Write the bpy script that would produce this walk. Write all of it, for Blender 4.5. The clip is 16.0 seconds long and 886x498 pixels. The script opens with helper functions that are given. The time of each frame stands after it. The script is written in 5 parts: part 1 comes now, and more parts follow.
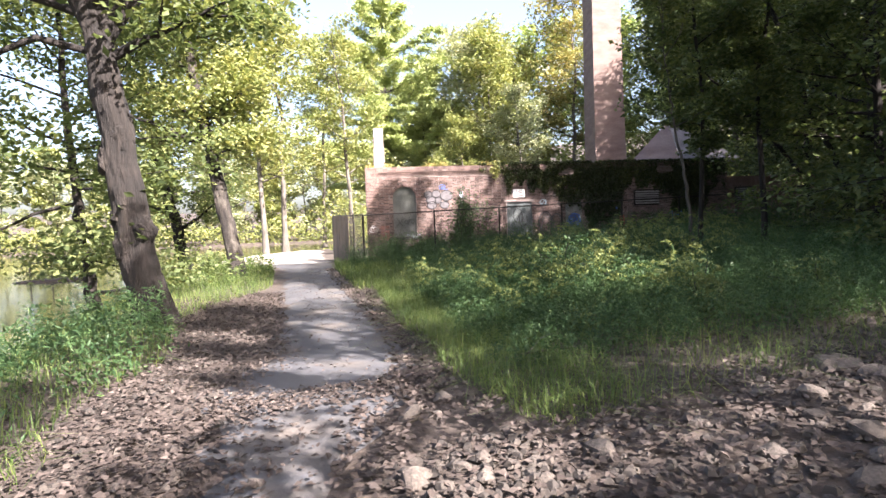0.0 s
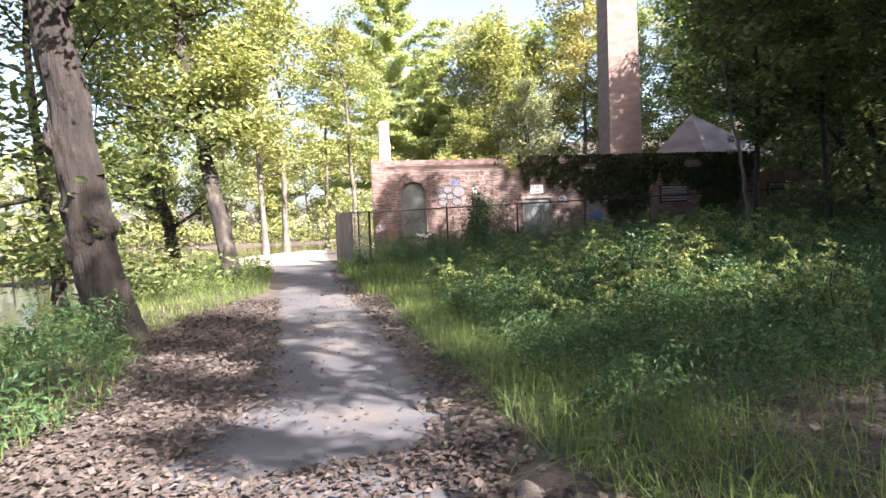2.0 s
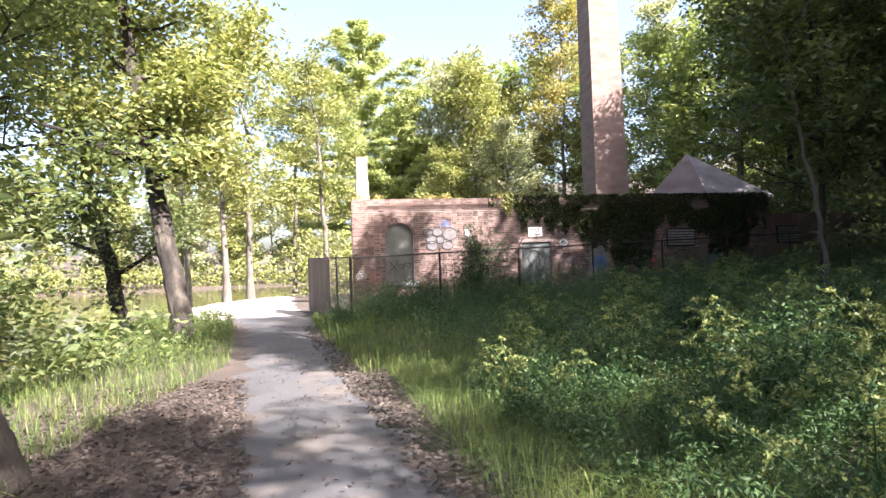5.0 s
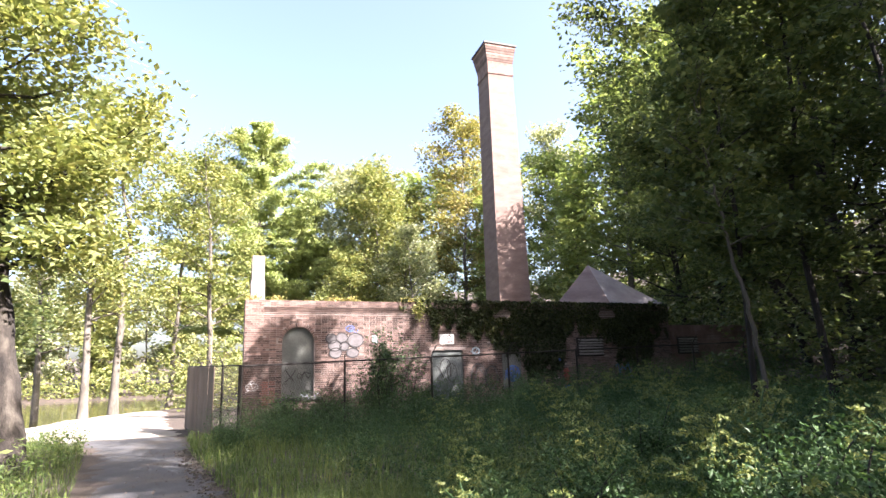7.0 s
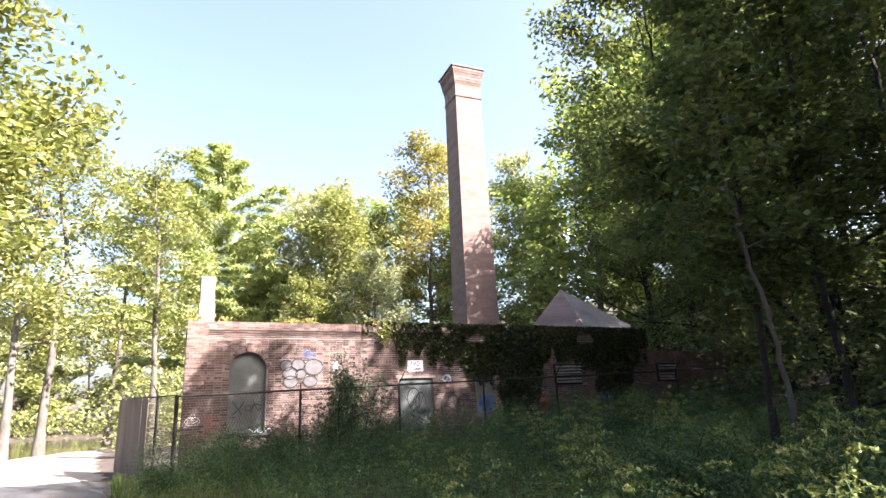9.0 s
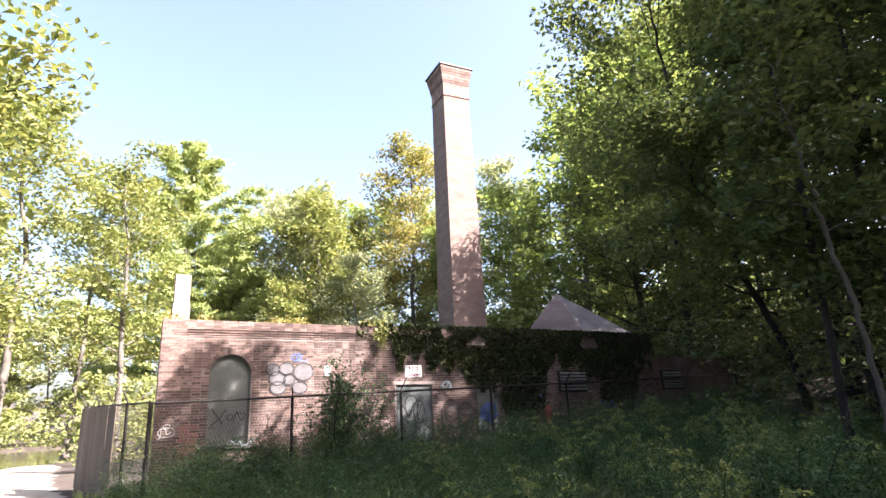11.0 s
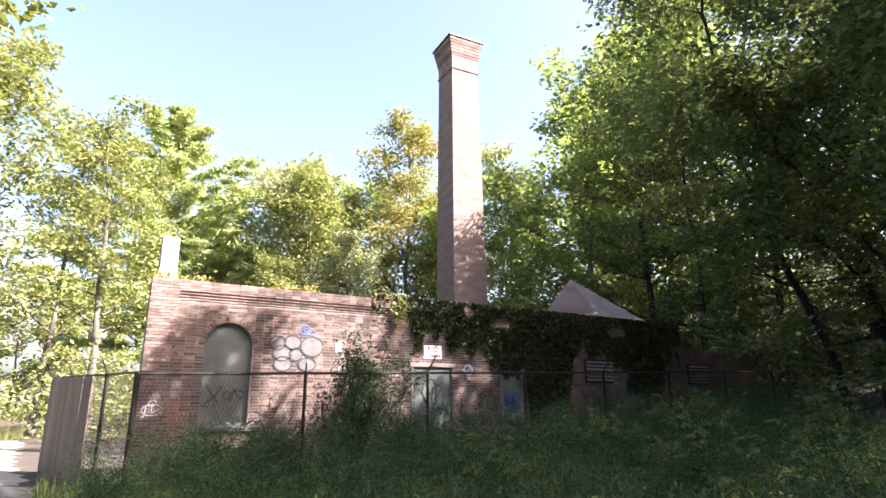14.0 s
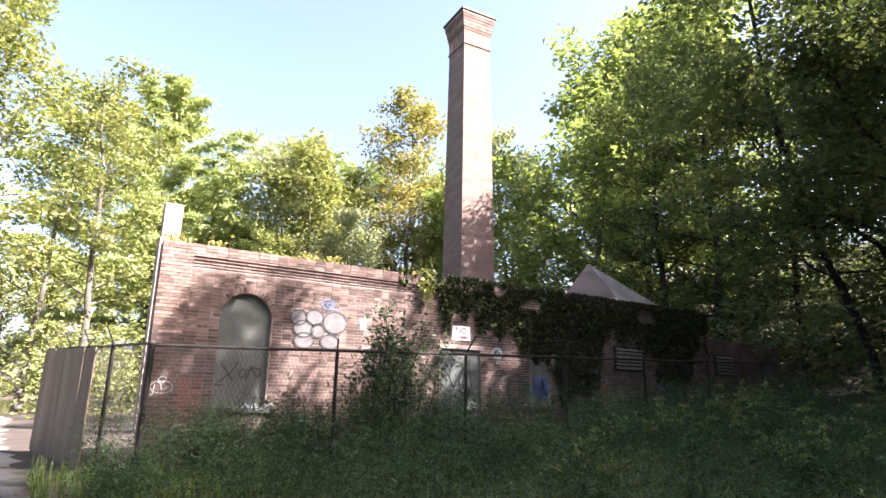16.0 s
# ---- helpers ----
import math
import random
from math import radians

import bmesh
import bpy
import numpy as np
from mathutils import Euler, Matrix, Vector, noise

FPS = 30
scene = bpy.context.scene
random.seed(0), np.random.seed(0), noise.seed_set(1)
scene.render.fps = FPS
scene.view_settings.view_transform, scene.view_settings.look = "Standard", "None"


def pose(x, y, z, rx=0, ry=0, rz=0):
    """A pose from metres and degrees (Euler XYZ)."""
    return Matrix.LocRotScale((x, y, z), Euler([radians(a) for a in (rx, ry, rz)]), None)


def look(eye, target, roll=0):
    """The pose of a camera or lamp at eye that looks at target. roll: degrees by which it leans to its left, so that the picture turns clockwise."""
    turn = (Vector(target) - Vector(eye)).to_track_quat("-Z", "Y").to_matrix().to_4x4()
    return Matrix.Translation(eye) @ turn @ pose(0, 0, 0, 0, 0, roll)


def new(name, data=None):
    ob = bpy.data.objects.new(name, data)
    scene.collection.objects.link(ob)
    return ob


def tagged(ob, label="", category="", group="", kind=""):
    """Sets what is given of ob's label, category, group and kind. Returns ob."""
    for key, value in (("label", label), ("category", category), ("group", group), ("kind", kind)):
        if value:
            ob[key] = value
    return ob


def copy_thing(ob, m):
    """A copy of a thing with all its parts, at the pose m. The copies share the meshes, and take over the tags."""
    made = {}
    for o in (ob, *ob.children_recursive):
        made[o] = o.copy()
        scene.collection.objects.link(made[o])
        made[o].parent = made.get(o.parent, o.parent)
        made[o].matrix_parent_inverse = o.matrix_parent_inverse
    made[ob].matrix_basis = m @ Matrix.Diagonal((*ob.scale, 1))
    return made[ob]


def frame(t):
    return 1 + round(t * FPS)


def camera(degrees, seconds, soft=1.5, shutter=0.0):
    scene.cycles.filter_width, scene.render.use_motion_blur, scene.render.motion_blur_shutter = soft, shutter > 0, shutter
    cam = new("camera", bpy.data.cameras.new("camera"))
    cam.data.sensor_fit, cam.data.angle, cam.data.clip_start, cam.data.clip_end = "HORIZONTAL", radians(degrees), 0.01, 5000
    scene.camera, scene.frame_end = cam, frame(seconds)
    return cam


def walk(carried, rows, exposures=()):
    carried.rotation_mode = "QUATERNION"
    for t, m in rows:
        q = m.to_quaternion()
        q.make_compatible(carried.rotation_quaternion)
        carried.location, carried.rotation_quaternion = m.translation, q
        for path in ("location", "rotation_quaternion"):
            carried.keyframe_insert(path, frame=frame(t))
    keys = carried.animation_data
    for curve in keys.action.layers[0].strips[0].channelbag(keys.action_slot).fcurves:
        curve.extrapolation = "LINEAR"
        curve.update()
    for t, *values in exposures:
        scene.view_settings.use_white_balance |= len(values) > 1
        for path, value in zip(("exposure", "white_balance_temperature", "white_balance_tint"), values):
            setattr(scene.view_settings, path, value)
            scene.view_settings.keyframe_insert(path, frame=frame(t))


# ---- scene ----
cam = camera(75.2, 16.0)
PATH = [
    (0, (-1.1, -0.455, 1.31), (-0.754, 1.513, 1.233), -2.3),
    (0.5, (-1.081, 0.037, 1.321), (-0.725, 2.005, 1.295), -2.6),
    (1, (-1.126, 0.489, 1.298), (-0.772, 2.458, 1.273), -2.5),
    (1.5, (-1.121, 0.897, 1.277), (-0.767, 2.865, 1.229), -2.5),
    (2, (-1.175, 1.312, 1.244), (-0.836, 3.281, 1.169), -2.3),
    (2.5, (-1.242, 1.709, 1.255), (-0.892, 3.677, 1.2), -2.3),
    (3, (-1.285, 2.129, 1.273), (-0.92, 4.095, 1.236), -2.3),
    (5.5, (-1.588, 4.289, 1.508), (-1.043, 6.207, 1.654), -2.3),
    (6, (-1.662, 4.664, 1.504), (-0.991, 6.53, 1.763), -2.6),
    (6.5, (-1.605, 5.009, 1.464), (-0.844, 6.828, 1.802), -2.6),
    (7, (-1.523, 5.212, 1.508), (-0.727, 6.998, 1.928), -2.1),
    (7.5, (-1.381, 5.528, 1.478), (-0.552, 7.282, 1.961), -2.1),
    (8, (-1.204, 5.913, 1.421), (-0.337, 7.644, 1.923), -2.6),
    (8.5, (-1.103, 6.329, 1.405), (-0.222, 8.051, 1.913), -2.7),
    (9, (-1.074, 6.706, 1.41), (-0.169, 8.41, 1.933), -2.7),
    (11.5, (-1.149, 8.685, 1.406), (-0.145, 10.324, 1.96), -2.3),
    (12, (-1.095, 9.047, 1.391), (-0.07, 10.674, 1.941), -1.7),
    (12.5, (-1.082, 9.362, 1.393), (-0.052, 10.991, 1.928), -1.5),
    (13, (-1.112, 9.738, 1.404), (-0.082, 11.368, 1.936), -1.0),
    (13.5, (-1.09, 10.137, 1.386), (-0.053, 11.765, 1.908), -0.8),
    (14, (-1.174, 10.486, 1.379), (-0.134, 12.114, 1.896), -0.5),
    (14.5, (-1.241, 10.878, 1.376), (-0.194, 12.502, 1.894), -0.2),
    (15, (-1.268, 11.224, 1.39), (-0.212, 12.844, 1.9), 0.1),
    (15.5, (-1.345, 11.589, 1.377), (-0.281, 13.203, 1.889), 0.8),
    (16, (-1.378, 11.943, 1.344), (-0.302, 13.561, 1.817), 1.0),
]
walk(cam, [(t, look(eye, target, roll)) for t, eye, target, roll in PATH])

# ---- light ----
SUN_AZ = (0.62, -0.785)      # level direction towards the sun
SUN_EL = 39.0
EXPOSURE = 3.08
world = bpy.data.worlds.new("sky")
scene.world = world
world.use_nodes = True
wn = world.node_tree.nodes
wn.clear()
sky = wn.new("ShaderNodeTexSky")
sky.sky_type = "NISHITA"
sky.sun_disc = False
sky.sun_elevation = radians(SUN_EL)
sky.sun_rotation = math.atan2(SUN_AZ[0], SUN_AZ[1])
sky.air_density, sky.dust_density, sky.ozone_density = 1.0, 5.0, 1.0
wbg = wn.new("ShaderNodeBackground")
wbg.inputs["Strength"].default_value = 0.075
wout = wn.new("ShaderNodeOutputWorld")
world.node_tree.links.new(sky.outputs[0], wbg.inputs[0])
world.node_tree.links.new(wbg.outputs[0], wout.inputs[0])
sun = new("sun", bpy.data.lights.new("sun", "SUN"))
sun.data.energy, sun.data.angle, sun.data.color = 5.0, radians(0.55), (1.0, 0.93, 0.85)
ce = math.cos(radians(SUN_EL))
sun.matrix_world = look((ce * SUN_AZ[0] * 60, ce * SUN_AZ[1] * 60, math.sin(radians(SUN_EL)) * 60), (0, 0, 0))
scene.view_settings.exposure = EXPOSURE
scene.view_settings.use_white_balance = True
scene.view_settings.white_balance_temperature, scene.view_settings.white_balance_tint = 6500, 20


# ---- materials ----
def shader(name, rough=0.8, metal=0.0):
    m = bpy.data.materials.new(name)
    m.use_nodes = True
    b = m.node_tree.nodes["Principled BSDF"]
    b.inputs["Roughness"].default_value = rough
    b.inputs["Metallic"].default_value = metal
    return m, m.node_tree, b


def ramp_node(nt, fac, stops):
    r = nt.nodes.new("ShaderNodeValToRGB")
    e = r.color_ramp.elements
    e[0].position, e[0].color = stops[0][0], (*stops[0][1], 1)
    e[1].position, e[1].color = stops[-1][0], (*stops[-1][1], 1)
    for p, c in stops[1:-1]:
        q = e.new(p)
        q.color = (*c, 1)
    nt.links.new(fac, r.inputs[0])
    return r.outputs[0]


def noise_node(nt, scale, detail=6.0, rough=0.6, coords="Object", stretch=None):
    tc = nt.nodes.new("ShaderNodeTexCoord")
    src = tc.outputs[coords]
    if stretch:
        mp = nt.nodes.new("ShaderNodeMapping")
        mp.inputs["Scale"].default_value = stretch
        nt.links.new(src, mp.inputs[0])
        src = mp.outputs[0]
    n = nt.nodes.new("ShaderNodeTexNoise")
    n.inputs["Scale"].default_value, n.inputs["Detail"].default_value, n.inputs["Roughness"].default_value = scale, detail, rough
    nt.links.new(src, n.inputs["Vector"])
    return n.outputs["Fac"]


def mix_rgb(nt, fac, a, b, mode="MIX"):
    m = nt.nodes.new("ShaderNodeMixRGB")
    m.blend_type = mode
    for sock, v in ((m.inputs[0], fac), (m.inputs[1], a), (m.inputs[2], b)):
        if isinstance(v, (int, float)):
            sock.default_value = v
        elif isinstance(v, tuple):
            sock.default_value = (*v, 1)
        else:
            nt.links.new(v, sock)
    return m.outputs[0]


def bumped(nt, b, height, strength=0.4, dist=0.02):
    n = nt.nodes.new("ShaderNodeBump")
    n.inputs["Strength"].default_value, n.inputs["Distance"].default_value = strength, dist
    nt.links.new(height, n.inputs["Height"])
    nt.links.new(n.outputs[0], b.inputs["Normal"])


def rough_surface(name, stops, scale=3.0, fine=60.0, rough=0.85, bump=0.5, dist=0.02, stretch=None, metal=0.0, island=0.0, object_random=0.0):
    """A two-scale surface: broad blotches by a ramp, fine grain over it, with bump."""
    m, nt, b = shader(name, rough, metal)
    big, small = noise_node(nt, scale, 7, 0.62, "Object", stretch), noise_node(nt, fine, 4, 0.7, "Object", stretch)
    col = ramp_node(nt, big, stops)
    grain = ramp_node(nt, small, [(0.25, (0.6, 0.6, 0.6)), (0.75, (1.25, 1.25, 1.25))])
    col = mix_rgb(nt, 1.0, col, grain, "MULTIPLY")
    for amount, node, out in ((island, "ShaderNodeNewGeometry", "Random Per Island"), (object_random, "ShaderNodeObjectInfo", "Random")):
        if amount:
            g = nt.nodes.new(node)
            v = ramp_node(nt, g.outputs[out], [(0.0, (1 - amount,) * 3), (1.0, (1 + amount,) * 3)])
            col = mix_rgb(nt, 1.0, col, v, "MULTIPLY")
    nt.links.new(col, b.inputs["Base Color"])
    h = mix_rgb(nt, 0.4, big, small)
    bumped(nt, b, h, bump, dist)
    return m


def leaf_shader(name, stops, glow=0.45, rough=0.5):
    """Leaves: a colour of its own for each leaf, some light let through."""
    m, nt, b = shader(name, rough)
    b.inputs["Specular IOR Level"].default_value = 0.18
    g = nt.nodes.new("ShaderNodeNewGeometry")
    big = noise_node(nt, 0.55, 3)
    v = nt.nodes.new("ShaderNodeMath")
    v.operation = "MULTIPLY_ADD"
    nt.links.new(g.outputs["Random Per Island"], v.inputs[0])
    v.inputs[1].default_value = 0.55
    w = nt.nodes.new("ShaderNodeMath")
    w.operation = "MULTIPLY_ADD"
    nt.links.new(big, w.inputs[0])
    w.inputs[1].default_value, w.inputs[2].default_value = 0.9, -0.22
    nt.links.new(w.outputs[0], v.inputs[2])
    col = ramp_node(nt, v.outputs[0], stops)
    nt.links.new(col, b.inputs["Base Color"])
    t = nt.nodes.new("ShaderNodeBsdfTranslucent")
    bright = mix_rgb(nt, 1.0, col, (1.15, 1.15, 0.75), "MULTIPLY")
    nt.links.new(bright, t.inputs[0])
    mx = nt.nodes.new("ShaderNodeMixShader")
    mx.inputs[0].default_value = glow
    out = nt.nodes["Material Output"]
    nt.links.new(b.outputs[0], mx.inputs[1])
    nt.links.new(t.outputs[0], mx.inputs[2])
    nt.links.new(mx.outputs[0], out.inputs[0])
    return m


M = {}
M["leaf_maple"] = leaf_shader("maple_leaves", [(0.0, (0.08, 0.112, 0.042)), (0.45, (0.182, 0.215, 0.08)), (0.8, (0.28, 0.278, 0.105)), (1.0, (0.37, 0.31, 0.125))], 0.36)
M["leaf_green"] = leaf_shader("green_leaves", [(0.0, (0.046, 0.074, 0.033)), (0.5, (0.112, 0.146, 0.06)), (1.0, (0.21, 0.223, 0.093))], 0.5)
M["leaf_pale"] = leaf_shader("pale_leaves", [(0.0, (0.114, 0.158, 0.0935)), (0.5, (0.268, 0.301, 0.186)), (1.0, (0.432, 0.409, 0.254))], 0.36)
M["leaf_yellow"] = leaf_shader("yellowing_leaves", [(0.0, (0.111, 0.136, 0.0472)), (0.5, (0.24, 0.232, 0.0884)), (1.0, (0.387, 0.289, 0.106))], 0.36)
# Darker copy of the leaves: the wood's shade is put into this colour.
M["leaf_shaded"] = leaf_shader("shade_darkened_leaves", [(0.0, (0.028, 0.046, 0.021)), (0.5, (0.074, 0.104, 0.042)), (1.0, (0.18, 0.195, 0.072))], 0.38)
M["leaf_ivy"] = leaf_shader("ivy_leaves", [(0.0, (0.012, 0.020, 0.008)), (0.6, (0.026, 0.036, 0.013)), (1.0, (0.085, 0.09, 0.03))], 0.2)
# Brighter copy of the green leaves, with sunlight on the backdrop put into it.
M["leaf_sunlit"] = leaf_shader("sunlit_green_leaves", [(0.0, (0.0966, 0.145, 0.0547)), (0.5, (0.228, 0.297, 0.108)), (1.0, (0.4, 0.428, 0.158))], 0.4)
M["needles"] = leaf_shader("pine_needles", [(0.0, (0.13, 0.18, 0.08)), (0.5, (0.27, 0.33, 0.12)), (1.0, (0.40, 0.42, 0.17))], 0.25)
M["grass"] = leaf_shader("grass_blades", [(0.0, (0.03, 0.055, 0.019)), (0.5, (0.08, 0.125, 0.038)), (0.85, (0.17, 0.2, 0.065)), (1.0, (0.29, 0.25, 0.13))], 0.4)
M["weed"] = leaf_shader("weed_leaves", [(0.0, (0.018, 0.044, 0.019)), (0.6, (0.046, 0.09, 0.035)), (1.0, (0.112, 0.16, 0.06))], 0.35)
M["goldenrod"] = leaf_shader("goldenrod_plumes", [(0.0, (0.0832, 0.121, 0.0411)), (0.6, (0.157, 0.185, 0.0639)), (1.0, (0.277, 0.269, 0.0911))], 0.35)
M["litter"] = leaf_shader("dead_leaves", [(0.0, (0.021, 0.0165, 0.0145)), (0.5, (0.053, 0.043, 0.038)), (0.85, (0.1, 0.083, 0.074)), (1.0, (0.16, 0.122, 0.07))], 0.1, 0.8)
M["bark"] = rough_surface("grey_bark", [(0.34, (0.00403, 0.00311, 0.00248)), (0.52, (0.0134, 0.0103, 0.00845)), (0.68, (0.0336, 0.0271, 0.0217))], 5.0, 26.0, 0.95, 1.0, 0.12, (1.0, 1.0, 0.25))
M["bark_pale"] = rough_surface("pale_bark", [(0.3, (0.0434, 0.03844, 0.03224)), (0.5, (0.093, 0.0837, 0.07006)), (0.7, (0.1612, 0.1476, 0.1271))], 2.2, 20.0, 0.9, 0.7, 0.04, (1.0, 1.0, 0.4))
M["bark_flaky"] = rough_surface("flaking_bark", [(0.40, (0.00794, 0.00645, 0.00546)), (0.54, (0.0223, 0.0184, 0.0149)), (0.66, (0.0694, 0.062, 0.0511))], 2.6, 22.0, 0.95, 1.0, 0.08, (1.0, 1.0, 0.5))
M["bark_grey"] = rough_surface("smooth_grey_bark", [(0.3, (0.031, 0.0279, 0.02356)), (0.7, (0.0868, 0.0775, 0.0651))], 3.0, 30.0, 0.9, 0.6, 0.03, (1.0, 1.0, 0.4))
M["sill_stone"] = rough_surface("dark_sill_stone", [(0.3, (0.0372, 0.03596, 0.03472)), (0.7, (0.0806, 0.0775, 0.0744))], 4.0, 50.0, 0.9, 0.4, 0.006)
M["earth"] = rough_surface("leafy_earth", [(0.25, (0.02, 0.0152, 0.0118)), (0.5, (0.045, 0.034, 0.027)), (0.75, (0.085, 0.066, 0.052))], 1.3, 34.0, 0.95, 0.9, 0.05)
M["asphalt"] = rough_surface("worn_asphalt", [(0.28, (0.034, 0.035, 0.039)), (0.5, (0.05, 0.052, 0.057)), (0.58, (0.062, 0.058, 0.055)), (0.72, (0.105, 0.09, 0.077))], 1.1, 90.0, 0.9, 0.5, 0.012)
M["gravel"] = rough_surface("pale_gravel", [(0.3, (0.208, 0.188, 0.16)), (0.7, (0.352, 0.328, 0.288))], 2.0, 80.0, 0.95, 0.6, 0.015)
M["stone"] = rough_surface("fieldstone", [(0.25, (0.024, 0.0205, 0.018)), (0.5, (0.052, 0.044, 0.037)), (0.75, (0.105, 0.088, 0.073))], 5.0, 50.0, 0.9, 0.6, 0.015, None, 0.0, 0.35, 0.35)
M["brick"] = rough_surface("old_red_brick", [(0.25, (0.066, 0.04, 0.033)), (0.5, (0.125, 0.081, 0.069)), (0.75, (0.205, 0.148, 0.132))], 2.2, 70.0, 0.92, 0.5, 0.006, None, 0.0, 0.55, 0.5)
M["mortar"] = rough_surface("lime_mortar", [(0.3, (0.168, 0.138, 0.126)), (0.7, (0.271, 0.229, 0.212))], 3.0, 90.0, 0.95, 0.5, 0.006)
M["board"] = rough_surface("grey_painted_board", [(0.3, (0.058, 0.067, 0.0625)), (0.55, (0.0893, 0.0982, 0.0893)), (0.75, (0.129, 0.134, 0.112))], 1.6, 30.0, 0.7, 0.25, 0.004)
M["door_paint"] = rough_surface("faded_blue_green_paint", [(0.3, (0.0536, 0.067, 0.067)), (0.7, (0.107, 0.125, 0.123))], 2.4, 40.0, 0.65, 0.25, 0.004)
M["steel"] = rough_surface("dark_weathered_steel", [(0.3, (0.00781, 0.00651, 0.00608)), (0.7, (0.0217, 0.0182, 0.0161))], 6.0, 60.0, 0.6, 0.3, 0.003, None, 0.4)
M["wire"] = rough_surface("dull_wire", [(0.3, (0.0167, 0.0153, 0.014)), (0.7, (0.0474, 0.0432, 0.0391))], 5.0, 60.0, 0.55, 0.1, 0.001, None, 0.6)
M["plywood"] = rough_surface("weathered_plywood", [(0.3, (0.088, 0.064, 0.049)), (0.5, (0.135, 0.102, 0.08)), (0.7, (0.18, 0.141, 0.114))], 2.0, 24.0, 0.85, 0.4, 0.006, (1.0, 1.0, 0.15))
M["slate"] = rough_surface("grey_roof_slates", [(0.3, (0.0781, 0.0719, 0.0744)), (0.7, (0.156, 0.147, 0.153))], 1.5, 30.0, 0.8, 0.4, 0.01, None, 0.0, 0.3, 0.3)
M["sign_white"] = rough_surface("weathered_white_sheet", [(0.3, (0.62, 0.65, 0.64)), (0.7, (0.8, 0.82, 0.8))], 9.0, 60.0, 0.5, 0.1, 0.001)
M["paint_black"] = rough_surface("black_spray", [(0.3, (0.0031, 0.0031, 0.00409)), (0.7, (0.0093, 0.0093, 0.0112))], 9.0, 50.0, 0.6, 0.1, 0.001)
M["paint_silver"] = rough_surface("silver_spray", [(0.35, (0.047, 0.043, 0.047)), (0.65, (0.088, 0.082, 0.087))], 6.0, 60.0, 0.6, 0.2, 0.002)
M["paint_blue"] = rough_surface("blue_spray", [(0.3, (0.0186, 0.0496, 0.1984)), (0.7, (0.0496, 0.124, 0.341))], 7.0, 60.0, 0.6, 0.2, 0.002)
M["paint_pale_blue"] = rough_surface("pale_blue_spray", [(0.3, (0.186, 0.2604, 0.31)), (0.7, (0.31, 0.372, 0.3968))], 7.0, 60.0, 0.6, 0.2, 0.002)
M["paint_red"] = rough_surface("red_spray", [(0.3, (0.2232, 0.031, 0.0248)), (0.7, (0.341, 0.0744, 0.0558))], 7.0, 60.0, 0.6, 0.2, 0.002)
M["paint_white"] = rough_surface("white_spray", [(0.3, (0.3, 0.3, 0.312)), (0.7, (0.45, 0.45, 0.45))], 7.0, 60.0, 0.6, 0.2, 0.002)

water_mat, nt, b = shader("pond_water", 0.06)
b.inputs["Base Color"].default_value = (0.07, 0.07, 0.025, 1)
b.inputs["IOR"].default_value = 1.33
bumped(nt, b, noise_node(nt, 1.6, 3, 0.5, "Object", (1.0, 2.2, 1.0)), 0.10, 0.05)
M["water"] = water_mat


# ---- mesh helpers ----
def quick_mesh(name, verts, faces, mat, smooth=False):
    """A mesh from arrays of vertices and of equal-sided faces."""
    verts, faces = np.asarray(verts, np.float32), np.asarray(faces, np.int32)
    me = bpy.data.meshes.new(name)
    k = faces.shape[1]
    me.vertices.add(len(verts))
    me.vertices.foreach_set("co", verts.ravel())
    me.loops.add(faces.size)
    me.loops.foreach_set("vertex_index", faces.ravel())
    me.polygons.add(len(faces))
    me.polygons.foreach_set("loop_start", np.arange(0, faces.size, k, dtype=np.int32))
    me.polygons.foreach_set("use_smooth", np.full(len(faces), smooth))
    me.update(calc_edges=True)
    me.materials.append(mat)
    return me


def child(name, mesh, parent, label=""):
    ob = new(name, mesh)
    ob.parent = parent
    if label:
        ob["label"] = label
    return ob


def part(name, bm, material, parent, label=""):
    me = bpy.data.meshes.new(name)
    bm.to_mesh(me)
    bm.free()
    me.materials.append(material)
    return child(name, me, parent, label)


def thing(name, label, category, group="", at=(0, 0, 0), rz=0.0):
    ob = new(name)
    ob.matrix_world = pose(*at, 0, 0, rz)
    return tagged(ob, label, category, group)


def structure(name, mesh, label="", category=""):
    return tagged(new(name, mesh), label, category, "", "structure")


def box_bm(x0, x1, y0, y1, z0, z1, bevel=0.0):
    bm = bmesh.new()
    bmesh.ops.create_cube(bm, size=1.0)
    for v in bm.verts:
        v.co = ((x0 + x1) / 2 + v.co.x * (x1 - x0), (y0 + y1) / 2 + v.co.y * (y1 - y0), (z0 + z1) / 2 + v.co.z * (z1 - z0))
    if bevel:
        bmesh.ops.bevel(bm, geom=bm.edges[:], offset=bevel, segments=1, affect="EDGES")
    return bm


